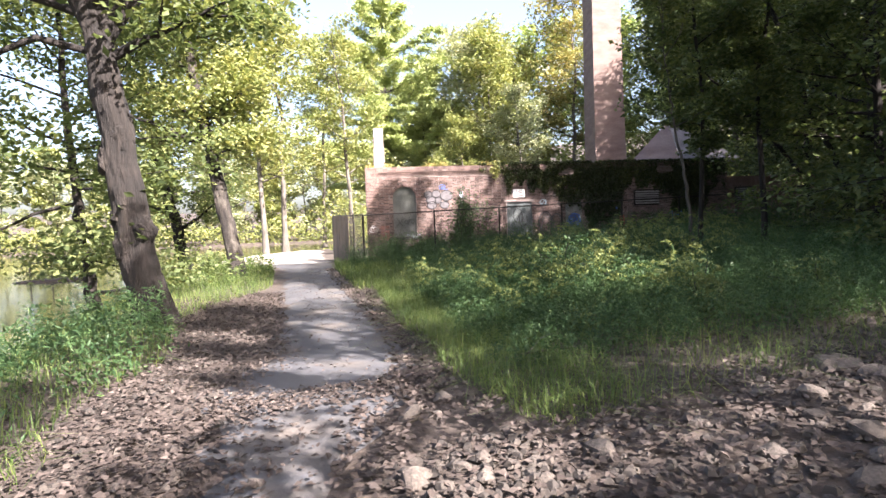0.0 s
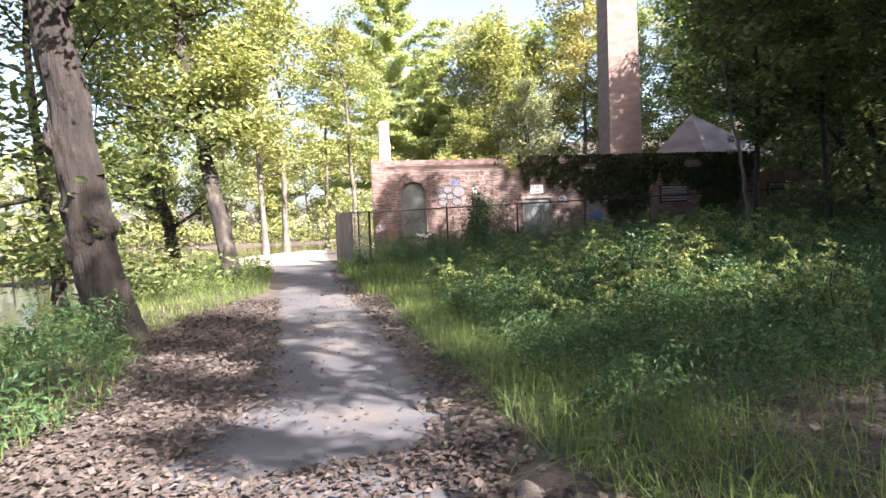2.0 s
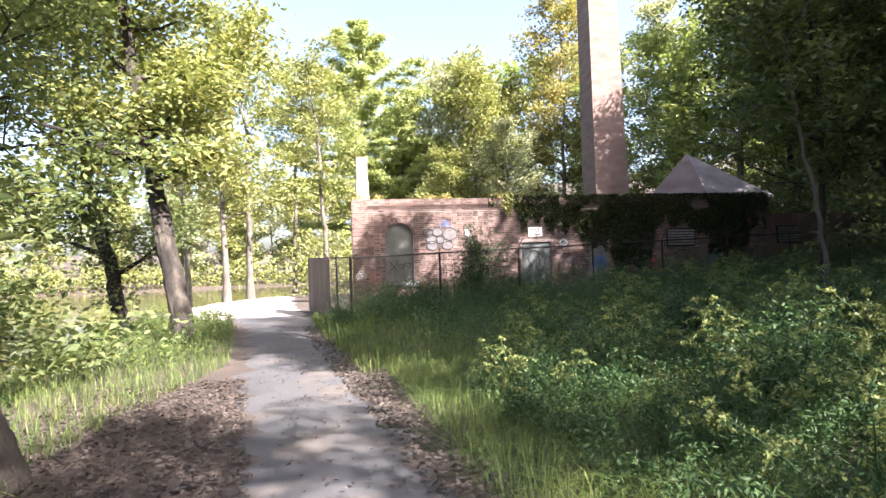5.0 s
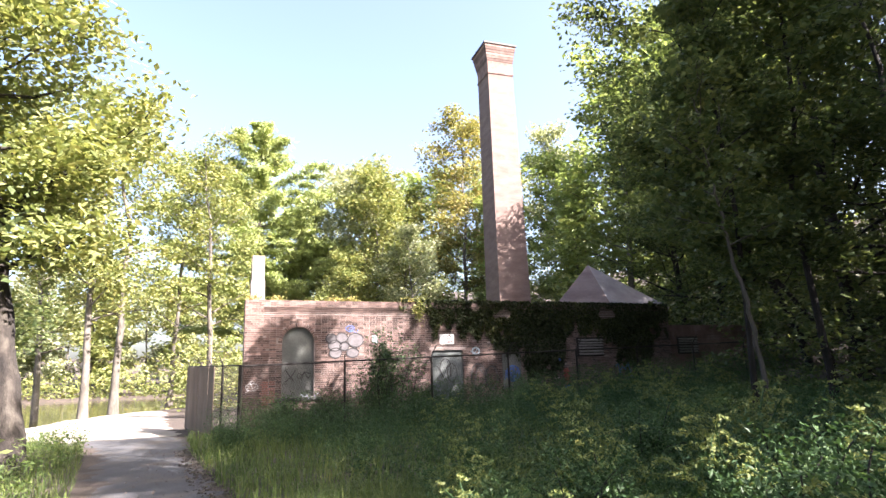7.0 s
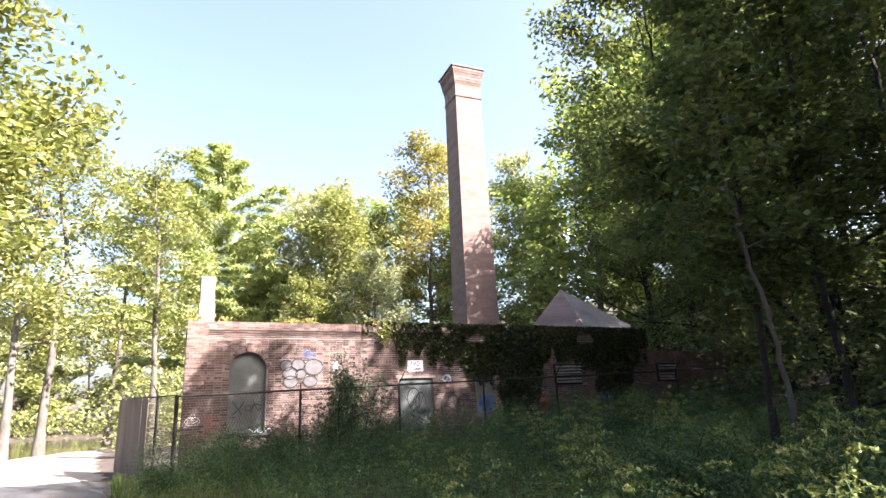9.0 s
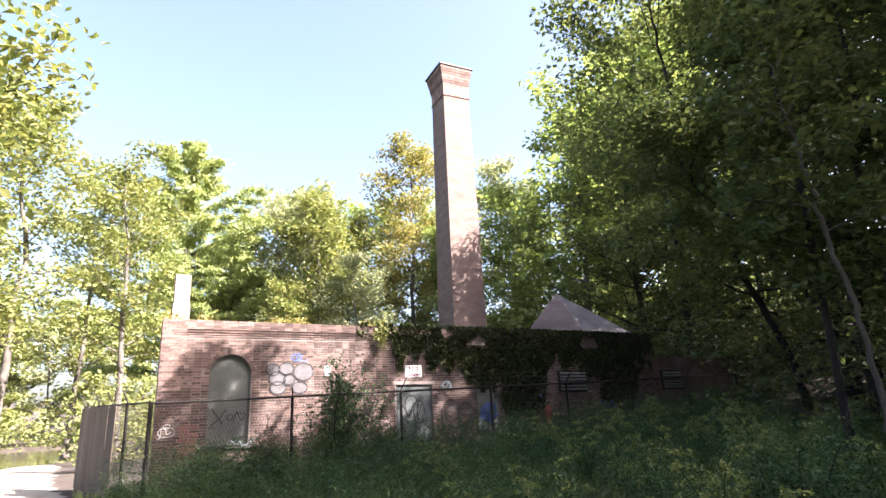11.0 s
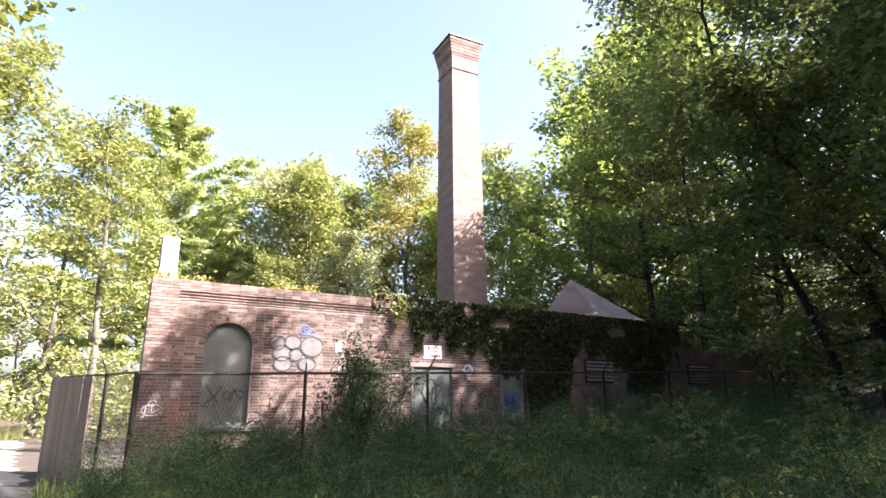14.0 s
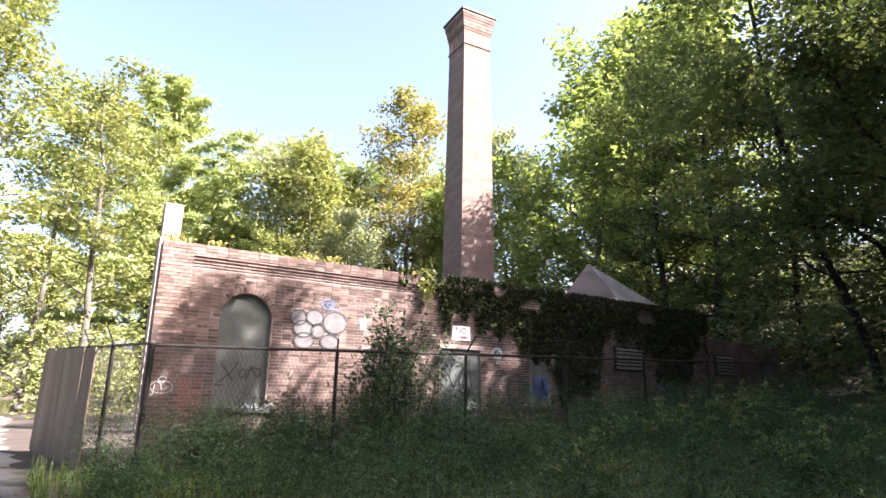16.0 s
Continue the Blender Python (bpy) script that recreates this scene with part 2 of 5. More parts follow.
class Build:
    """Collects quads."""
    def __init__(self):
        self.v, self.f, self.n = [], [], 0

    def add(self, verts, faces):
        self.v.append(np.asarray(verts, float))
        self.f.append(np.asarray(faces, int) + self.n)
        self.n += len(verts)

    def tube(self, pts, radii, sides=6, knobs=0.0, rng=None):
        pts, radii = np.asarray(pts, float), np.asarray(radii, float)
        d = np.gradient(pts, axis=0)
        d /= np.linalg.norm(d, axis=1)[:, None] + 1e-9
        ref = np.where(np.abs(d[:, 2:3]) > 0.9, np.array([[1.0, 0, 0]]), np.array([[0, 0, 1.0]]))
        if np.abs(d[:, 2]).mean() > 0.6:
            ref = np.tile([[1.0, 0, 0]], (len(pts), 1))
        u = np.cross(d, ref)
        u /= np.linalg.norm(u, axis=1)[:, None] + 1e-9
        w = np.cross(d, u)
        a = np.linspace(0, 2 * np.pi, sides, endpoint=False)
        rr = np.tile(radii[:, None], (1, sides))
        if knobs and rng is not None:
            wob = rng.normal(0, knobs, (len(pts), sides))
            wob = (wob + np.roll(wob, 1, 1) + np.roll(wob, 1, 0)) / 1.7
            rr = rr * (1 + wob)
        ring = pts[:, None, :] + rr[..., None] * (np.cos(a)[None, :, None] * u[:, None, :] + np.sin(a)[None, :, None] * w[:, None, :])
        n = len(pts)
        i, j = np.meshgrid(np.arange(n - 1), np.arange(sides), indexing="ij")
        k = (j + 1) % sides
        f = np.stack([i * sides + j, i * sides + k, (i + 1) * sides + k, (i + 1) * sides + j], -1).reshape(-1, 4)
        self.add(ring.reshape(-1, 3), f)

    def box(self, x0, x1, y0, y1, z0, z1):
        v = [(x, y, z) for x in (x0, x1) for y in (y0, y1) for z in (z0, z1)]
        self.add(v, [(0, 1, 3, 2), (4, 6, 7, 5), (0, 4, 5, 1), (2, 3, 7, 6), (0, 2, 6, 4), (1, 5, 7, 3)])

    def mesh(self, name, mat, smooth=False):
        return quick_mesh(name, np.concatenate(self.v), np.concatenate(self.f), mat, smooth)


def leaf_cloud(centres, size, rng, flat=0.5, ratio=0.55, droop=0.0):
    """Rhomb leaves at the centres, turned at random. flat: how far they lie level."""
    n = len(centres)
    nor = rng.normal(0, 1, (n, 3))
    nor[:, 2] = np.abs(nor[:, 2]) + flat * 2
    nor /= np.linalg.norm(nor, axis=1)[:, None]
    t = rng.normal(0, 1, (n, 3))
    t[:, 2] -= droop
    t -= (t * nor).sum(1)[:, None] * nor
    t /= np.linalg.norm(t, axis=1)[:, None] + 1e-9
    s = np.cross(nor, t)
    L = (size * rng.uniform(0.6, 1.25, n))[:, None]
    fold = nor * L * rng.uniform(-0.12, 0.2, (n, 1))
    v = np.stack([centres - t * L * 0.5, centres + s * L * ratio * 0.5 + fold - t * L * 0.06, centres + t * L * 0.5, centres - s * L * ratio * 0.5 + fold - t * L * 0.06], 1)
    return v.reshape(-1, 3), np.arange(n * 4).reshape(-1, 4)


# ---- the lie of the land ----
SHORE_Y = [-60, -10, 0, 6, 11, 19, 30, 36, 41, 47, 54, 70, 96]
SHORE_X = [-6, -5.6, -5.4, -6.2, -7.0, -7.9, -9.2, -8.4, -6.0, -3.2, -0.5, 2, 3]
WATER = -0.45


def pond(x, y):
    """Metres inside the pond's edge (less than 0: on land)."""
    return np.minimum(np.minimum(np.interp(y, SHORE_Y, SHORE_X) - x, 95.0 - y), x + 95.0)


def gz(x, y):
    x, y = np.asarray(x, float), np.asarray(y, float)
    d = pond(x, y)
    # past x = 24 a steep hillside is added to block low sky
    right = 0.05 * np.clip(x - 0.3, 0, 12) + 0.06 * np.clip(x - 12.3, 0, 12) + 0.35 * np.clip(x - 24, 0, 50)
    back = 0.02 * np.clip(y - 45, 0, 40) * (x > 4)
    far = 0.10 * np.clip(y - 97, 0, 90) + 0.10 * np.clip(-97 - x, 0, 90)
    wave = 0.03 * np.sin(x * 1.7 + 0.6 * y) * np.sin(y * 1.3 - 0.4 * x) * np.clip(np.abs(x + 1.5) - 1.2, 0, 1)
    land = right + back + far + wave
    bank = np.clip(-d / 2.4, 0, 1)
    bank = bank * bank * (3 - 2 * bank)
    z = np.where(d < 0, WATER - 0.02 + (land - WATER + 0.02) * bank, WATER - 0.02 - np.clip(0.4 * d, 0, 1.3))
    return z


def path_edges(y):
    l = np.interp(y, [-12, 2.5, 3.2, 3.9, 4.7, 5.6, 6.9, 9, 12.6, 16, 20, 22.4, 25, 28, 31, 36, 40], [-2.1, -1.9, -1.95, -2.14, -2.2, -1.9, -1.92, -2.1, -2.45, -2.75, -3.2, -3.5, -5.0, -7.4, -8.3, -7.6, -6.0])
    r = np.interp(y, [-12, 2.45, 3.3, 4.6, 5.7, 8.2, 9.6, 12.4, 15, 18.5, 22, 26, 30, 40], [-0.9, -1.12, -0.98, -0.52, -0.42, -0.6, -0.66, -0.93, -1.15, -1.38, -1.5, -1.75, -2.0, -2.4])
    return l, r

# ---- ground ----
def graded(lo, hi, near_lo, near_hi, step, grow=1.16):
    a = list(np.arange(near_lo, near_hi + 1e-6, step))
    s, p = step, near_hi
    while p < hi:
        s *= grow
        p += s
        a.append(p)
    s, p = step, near_lo
    while p > lo:
        s *= grow
        p -= s
        a.insert(0, p)
    return np.array(a)


def sheet(name, xs, ys, zfun, mat):
    X, Y = np.meshgrid(xs, ys)
    V = np.stack([X, Y, zfun(X, Y)], -1).reshape(-1, 3)
    nx, ny = len(xs), len(ys)
    i, j = np.meshgrid(np.arange(ny - 1), np.arange(nx - 1), indexing="ij")
    F = np.stack([i * nx + j, i * nx + j + 1, (i + 1) * nx + j + 1, (i + 1) * nx + j], -1).reshape(-1, 4)
    return quick_mesh(name, V, F, mat, True)


ground = structure("ground", sheet("ground", graded(-900, 900, -11, 16, 0.3), graded(-900, 900, -6, 42, 0.3), gz, M["earth"]), "dark leafy earth beneath grass and weeds", "ground")
wm = sheet("water", graded(-94, 2.9, -12, 2, 2.0), graded(-60, 95.5, 0, 60, 2.0), lambda x, y: np.full(x.shape, WATER), M["water"])
structure("water", wm, "still olive-green pond water reflecting the trees", "water")


def lane(name, ys, mat, lift, inset=0.0, wobble=0.12, seed=3):
    rng = np.random.default_rng(seed)
    ny, nx = len(ys), 13
    l, r = path_edges(ys)
    l = l + inset + rng.normal(0, wobble, ny)
    r = r - inset + rng.normal(0, wobble, ny)
    u = np.linspace(0, 1, nx)
    X = l[:, None] * (1 - u) + r[:, None] * u
    Y = np.tile(ys[:, None], (1, nx))
    crown = lift * np.minimum(1, 6 * np.minimum(u, 1 - u)) - 0.004 * (np.minimum(u, 1 - u) < 0.01)
    V = np.stack([X, Y, gz(X, Y) + crown[None, :]], -1).reshape(-1, 3)
    i, j = np.meshgrid(np.arange(ny - 1), np.arange(nx - 1), indexing="ij")
    F = np.stack([i * nx + j, i * nx + j + 1, (i + 1) * nx + j + 1, (i + 1) * nx + j], -1).reshape(-1, 4)
    return quick_mesh(name, V, F, mat, True)


structure("path", lane("path", np.arange(-8, 24.01, 0.22), M["asphalt"], 0.03), "worn grey asphalt footpath strewn with dead leaves", "path")
structure("gravel_clearing", lane("gravel_clearing", np.arange(24.02, 41.5, 0.4), M["gravel"], 0.03, 0.0, 0.15), "sunlit pale gravel clearing where the path bends", "path")

# ---- brick building ----
WY, WZ0, WTOP, WX0, WX1 = 22.63, -0.2, 3.78, -0.06, 15.9
building = thing("brick_building", "ruined roofless red brick building with ivy and graffiti", "building")
PITCH_X, PITCH_Z, PIER0 = 0.187, 0.0612, 0.455
WIN = (1.0, 1.93, 0.97, 2.52)       # arched window: left, right, sill, springing
DOOR = (5.72, 6.82, 0.0, 2.22)


def in_window(x, z, grow=0.0):
    l, r, s, sp = WIN
    c, rad = (l + r) / 2, (r - l) / 2 + grow
    if s <= z <= sp:
        return l - grow < x < r + grow
    return z > sp and (x - c) ** 2 + (z - sp) ** 2 < rad * rad


# wall core with the two openings
core = Build()
T = 0.38
core.box(WX0 + 0.01, WIN[0], WY + 0.006, WY + T, WZ0, WTOP - 0.02)
core.box(WIN[1], DOOR[0], WY + 0.006, WY + T, WZ0, WTOP - 0.02)
core.box(DOOR[1], WX1, WY + 0.006, WY + T, WZ0, WTOP - 0.02)
core.box(WIN[0], WIN[1], WY + 0.006, WY + T, WZ0, WIN[2])
core.box(DOOR[0], DOOR[1], WY + 0.006, WY + T, DOOR[3], WTOP - 0.02)
c0, r0 = (WIN[0] + WIN[1]) / 2, (WIN[1] - WIN[0]) / 2
for k in range(12):
    a0, a1 = math.pi * k / 12, math.pi * (k + 1) / 12
    x0, x1 = c0 - r0 * math.cos(a0), c0 - r0 * math.cos(a1)
    z0, z1 = WIN[3] + r0 * math.sin(a0), WIN[3] + r0 * math.sin(a1)
    v = [(x, y, z) for y in (WY + 0.006, WY + T) for x, z in ((x0, z0), (x1, z1), (x1, WTOP - 0.02), (x0, WTOP - 0.02))]
    core.add(v, [(0, 1, 2, 3), (4, 7, 6, 5), (0, 4, 5, 1), (2, 6, 7, 3), (0, 3, 7, 4), (1, 5, 6, 2)])
core.box(PIER0, WX1, WY - 0.04, WY + 0.006, 3.58, WTOP - 0.025)
core.box(WX0 + 0.012, PIER0 - 0.012, WY - 0.04, WY + 0.006, WZ0, WTOP - 0.025)
child("wall", core.mesh("wall", M["mortar"]), building, "pale lime mortar wall core")
sides = Build()
sides.box(WX1 - 0.37, WX1, WY + T, 25.0, WZ0, 3.6)
sides.box(WX1, 20.5, WY + 0.12, WY + T, WZ0, 3.05)
child("side_wall", sides.mesh("side_wall", M["brick"]), building)
stub = Build()
for z0, z1, w in ((-0.2, 4.4, 0.54), (4.4, 5.6, 0.56), (5.6, 6.66, 0.5)):
    stub.box(1.07 - w / 2, 1.07 + w / 2, 30.3, 30.3 + w, z0, z1)
child("chimney_stub", stub.mesh("chimney_stub", M["mortar"]), building, "pale stepped masonry stub standing behind the wall")

# boarded window, sill, door
bm = bmesh.new()
pts = [(WIN[0], WIN[2]), (WIN[1], WIN[2])] + [(c0 + r0 * math.cos(a), WIN[3] + r0 * math.sin(a)) for a in np.linspace(0, math.pi, 17)]
f = bm.faces.new([bm.verts.new((x, WY + 0.11, z)) for x, z in pts])
ex = bmesh.ops.extrude_face_region(bm, geom=[f])
for v in ex["geom"]:
    if isinstance(v, bmesh.types.BMVert):
        v.co.y += 0.04
bmesh.ops.recalc_face_normals(bm, faces=bm.faces[:])
window_board = part("window_board", bm, M["board"], building, "grey painted board closing the arched window")
part("window_sill", box_bm(0.82, 2.13, WY - 0.07, WY + 0.12, 0.87, 0.968, 0.012), M["sill_stone"], building, "dark stone sill")
door = part("door", box_bm(DOOR[0], DOOR[1], WY + 0.06, WY + 0.11, 0.0, DOOR[3], 0.006), M["door_paint"], building, "faded blue-green boarded door")
part("door_lintel", box_bm(DOOR[0] - 0.1, DOOR[1] + 0.1, WY - 0.006, WY + 0.05, DOOR[3], DOOR[3] + 0.1, 0.006), M["mortar"], building)

# louvred vents low in the shaded end
M["galvanised"] = rough_surface("galvanised_slats", [(0.3, (0.12, 0.115, 0.11)), (0.7, (0.22, 0.215, 0.21))], 6.0, 50.0, 0.5, 0.2, 0.002, None, 0.3)
for vx0, vx1, vy in ((11.4, 12.6, WY), (16.35, 17.45, WY + 0.12)):
    vent = part("vent", box_bm(vx0, vx1, vy - 0.03, vy + 0.004, 1.9, 2.58, 0.006), M["steel"], building, "dark louvred vent")
    for k in range(6):
        bm = box_bm(vx0 + 0.05, vx1 - 0.05, -0.004, 0.004, -0.045, 0.045)
        bm.transform(Matrix.Translation((0, vy - 0.062, 1.99 + 0.1 * k)) @ Matrix.Rotation(radians(-42), 4, "X"))
        part("slat", bm, M["galvanised"], vent, "pale galvanised slat")

# ---- chimney stack ----
stack = thing("chimney_stack", "tall square red brick factory chimney with corbelled cap", "chimney", "", (16.5, 36.9, 0), -5)
CB, CT, CN, CZ = 2.3, 1.84, 21.6, 24.05


def taper(bld, z0, w0, z1, w1, cx, cy):
    """A square tapering block about (cx, cy)."""
    v = [(cx + sx * w / 2, cy + sy * w / 2, z) for w, z in ((w0, z0), (w1, z1)) for sx, sy in ((-1, -1), (1, -1), (1, 1), (-1, 1))]
    bld.add(v, [(0, 1, 5, 4), (1, 2, 6, 5), (2, 3, 7, 6), (3, 0, 4, 7), (4, 5, 6, 7), (3, 2, 1, 0)])


CX, CY = CT / 2, CT / 2
shaft = Build()
taper(shaft, -0.2, CB, CN, CT, CX, CY)
M["stack_brick"] = rough_surface("chimney_brick", [(0.25, (0.098, 0.064, 0.054)), (0.5, (0.142, 0.1, 0.087)), (0.75, (0.19, 0.144, 0.127))], 0.8, 24.0, 0.92, 0.5, 0.02, (1.0, 1.0, 3.0))
child("shaft", shaft.mesh("shaft", M["stack_brick"]), stack)
for z0_, z1_, w0_, w1_ in [(CN, CN + 0.12, CT + 0.1, CT + 0.1), (CN + 0.12, CN + 0.75, CT + 0.02, CT + 0.02)] + [(CN + 0.75 + 0.2 * k, CN + 0.95 + 0.2 * k, CT + 0.04 + 0.07 * k, CT + 0.07 + 0.07 * k) for k in range(7)]:
    neck = Build()
    taper(neck, z0_, w0_, z1_, w1_, CX, CY)
    child("cap_course", neck.mesh("cap_course", M["brick"]), stack)
slab = Build()
taper(slab, CN + 2.15, CT + 0.62, CN + 2.27, CT + 0.62, CX, CY)
child("coping", slab.mesh("coping", M["steel"]), stack, "dark coping slab")

# ---- hipped roof building behind ----
hut = thing("outbuilding", "brick outbuilding with a pyramid roof of grey slates", "building")
hb = Build()
hb.box(15.5, 18.4, 26.0, 28.3, -0.2, 4.3)
child("wall", hb.mesh("wall", M["brick"]), hut)
AP, HB = (16.21, 27.7, 6.4), [(15.18, 25.06, 4.15), (18.9, 25.5, 4.15), (18.9, 30.0, 4.15), (13.72, 27.36, 4.15)]
for i, (nm, mt, lb) in enumerate((("roof_slope", "slate", "grey slates"), ("roof_slope", "slate", ""), ("roof_slope", "slate", ""), ("gable", "stack_brick", "pinkish brick gable"))):
    bm = bmesh.new()
    a, b2 = Vector(HB[i]), Vector(HB[(i + 1) % 4])
    ap = Vector(AP)
    fc = bm.faces.new([bm.verts.new(p) for p in (a, b2, ap)])
    dn = Vector((0, 0, -0.12))
    ex = bmesh.ops.extrude_face_region(bm, geom=[fc])
    for v in ex["geom"]:
        if isinstance(v, bmesh.types.BMVert):
            v.co += dn
    bmesh.ops.recalc_face_normals(bm, faces=bm.faces[:])
    part(nm, bm, M[mt], hut, lb)

# ---- fence ----
FY = 20.34
FTOP = lambda x: 1.86 + 0.022 * (x + 0.3)
fence = thing("chain_link_fence", "dark chain-link fence on steel posts before the wall", "fence")
RET = [(-0.31, 20.34), (-0.62, 22.05), (-0.86, 23.4), (-1.1, 24.8), (-1.42, 26.4)]
POSTS = [-0.31, 2.28, 4.74, 7.2, 9.66, 12.1, 14.6, 17.1]


def post_mesh(name, x, y, z0, z1, r, arm=None):
    b = Build()
    b.tube([(x, y, z0), (x, y, z1 - 0.02), (x, y, z1), (x, y, z1 + 0.015)], [r, r, r * 1.12, 0.004], 8)
    if arm:
        b.tube([(x, y, z1), (x + arm[0], y + arm[1], z1 + arm[2])], [0.016, 0.012], 5)
    return b.mesh(name, M["steel"], True)


def chain_mesh(bld, p0, p1, zlo0, zlo1, zhi0, zhi1, pitch=0.062, r=0.0028):
    """Zigzag wires between two posts."""
    p0, p1 = np.array(p0, float), np.array(p1, float)
    L = np.linalg.norm(p1 - p0)
    n, m = max(2, int(L / pitch)), 26
    for k in range(n):
        uu = np.array([(k + (0.5 if i % 2 else 0.0)) / n for i in range(m + 1)])
        hi, lo = zhi0 + (zhi1 - zhi0) * uu, zlo0 + (zlo1 - zlo0) * uu
        z = lo + (hi - lo) * np.linspace(0, 1, m + 1)
        for u in (uu, (k + 1 - (uu * n - k)) / n):
            xy = p0[None] + (p1 - p0)[None] * u[:, None]
            bld.tube(np.column_stack([xy, z]), np.full(m + 1, r), 3)


for i, x in enumerate(POSTS):
    arm = None if i == 0 else ((0.0, -0.02, 0.16) if i == 1 else (0.1, -0.16, 0.30))
    child("post", post_mesh("post", x, FY, gz(x, FY) - 0.2, FTOP(x), 0.04 if i == 0 else 0.03, arm), fence)
for (x0, x1) in zip(POSTS[:-1], POSTS[1:]):
    b = Build()
    b.tube([(x0, FY, FTOP(x0) - 0.02), ((x0 + x1) / 2, FY, (FTOP(x0) + FTOP(x1)) / 2 - 0.028), (x1, FY, FTOP(x1) - 0.02)], [0.026] * 3, 6)
    child("rail", b.mesh("rail", M["steel"], True), fence)
    b = Build()
    chain_mesh(b, (x0, FY - 0.02), (x1, FY - 0.02), gz(x0, FY), gz(x1, FY), FTOP(x0) + 0.02, FTOP(x1) + 0.02, 0.062 if x0 < 7 else 0.085)
    child("wire_mesh", b.mesh("wire_mesh", M["wire"]), fence)
for s in range(3):
    b = Build()
    f0 = (s + 1) / 3
    b.tube([(x + 0.1 * f0, FY - 0.16 * f0, FTOP(x) + 0.3 * f0 - (0.03 if k % 2 else 0)) for k, x in enumerate(np.linspace(POSTS[2], POSTS[-1], 24))], [0.004] * 24, 4)
    child("barbed_wire", b.mesh("barbed_wire", M["wire"]), fence)
for i, (x, y) in enumerate(RET[1:]):
    child("post", post_mesh("post", x, y, gz(x, y) - 0.2, 1.93 + 0.03 * i, 0.03, (-0.12, -0.02, 0.26)), fence)
for i, ((xa, ya), (xb, yb)) in enumerate(zip(RET[:-1], RET[1:])):
    za, zb = 1.86 + 0.035 * i, 1.9 + 0.035 * i
    b = Build()
    b.tube([(xa, ya, za), (xb, yb, zb)], [0.02, 0.02], 6)
    child("rail", b.mesh("rail", M["steel"], True), fence)
    if i == 3:
        continue
    b = Build()
    chain_mesh(b, (xa, ya), (xb, yb), gz(xa, ya), gz(xb, yb), za, zb, 0.075)
    child("wire_mesh", b.mesh("wire_mesh", M["wire"]), fence)
for s in range(3):
    b = Build()
    f0 = (s + 1) / 3
    b.tube([(x - 0.12 * f0, y, 1.93 + 0.03 * i + 0.24 * f0 + 0.02 * math.sin(7 * i + s)) for i, (x, y) in enumerate(RET[1:])], [0.005] * 4, 4)
    child("barbed_wire", b.mesh("barbed_wire", M["wire"]), fence)
gate = thing("plywood_gate", "weathered brown plywood panels fixed to the fence", "gate")
for k, (i0, u0, u1) in enumerate(((1, 0.5, 1.0), (2, 0.02, 0.5), (2, 0.5, 1.0), (3, 0.02, 0.5), (3, 0.5, 0.98))):
    (xa, ya), (xb, yb) = RET[i0], RET[i0 + 1]
    a, c = Vector((xa + (xb - xa) * u0, ya + (yb - ya) * u0, 0)), Vector((xa + (xb - xa) * u1, ya + (yb - ya) * u1, 0))
    bm = box_bm(0, (c - a).length - 0.012, -0.012, 0.012, 0.05, 1.9 + 0.02 * k, 0.004)
    ang = math.atan2(c.y - a.y, c.x - a.x)
    bm.transform(Matrix.Translation((a.x - 0.06, a.y, 0.0)) @ Matrix.Rotation(ang, 4, "Z"))
    part("panel", bm, M["plywood"], gate)


# ---- trees ----
def bough(rng, start, az, el, length, r, steps=7, lift=0.15, wob=0.10):
    p, pts = np.array(start, float), [np.array(start, float)]
    for k in range(steps):
        d = np.array([math.cos(az) * math.cos(el), math.sin(az) * math.cos(el), math.sin(el)])
        p = p + d * length / steps
        pts.append(p.copy())
        az += rng.normal(0, wob * 2.2)
        el += rng.normal(lift / steps, wob)
    return np.array(pts), np.linspace(r, max(0.006, r * 0.12), steps + 1)


def furrowed(bld, line, radii, depth, seed, sides=48, step=0.045):
    """A trunk with plated, furrowed bark and swellings along it."""
    run = np.concatenate([[0], np.cumsum(np.linalg.norm(np.diff(line, axis=0), axis=1))])
    k = np.linspace(0, run[-1], int(run[-1] / step))
    smooth = np.column_stack([np.interp(k, run, line[:, c]) for c in range(3)])
    box = np.ones(9) / 9
    for c in (0, 1):
        smooth[4:-4, c] = np.convolve(smooth[:, c], box, "valid")
    rad = np.interp(k, run, radii)
    pts = []
    for (x, y, z), r in zip(smooth, rad):
        for q in range(sides):
            a = 2 * math.pi * q / sides
            n = Vector((math.cos(a), math.sin(a), 0))
            plate = 1 - 2.2 * abs(noise.noise(Vector((n.x * 3.1 + seed, n.y * 3.1, z * 1.5))))
            fine = 1 - 2 * abs(noise.noise(Vector((n.x * 6.5, n.y * 6.5 + seed, z * 4.2))))
            swell = noise.noise(Vector((n.x * 0.9, n.y * 0.9 + seed, z * 1.1)))
            rr = r * (1 + depth * (0.75 * plate + 0.4 * fine - 0.4) + depth * 1.1 * swell)
            pts.append((x + n.x * rr, y + n.y * rr, z))
    m = len(smooth)
    i, j = np.meshgrid(np.arange(m - 1), np.arange(sides), indexing="ij")
    j2 = (j + 1) % sides
    bld.add(pts, np.stack([i * sides + j, i * sides + j2, (i + 1) * sides + j2, (i + 1) * sides + j], -1).reshape(-1, 4))


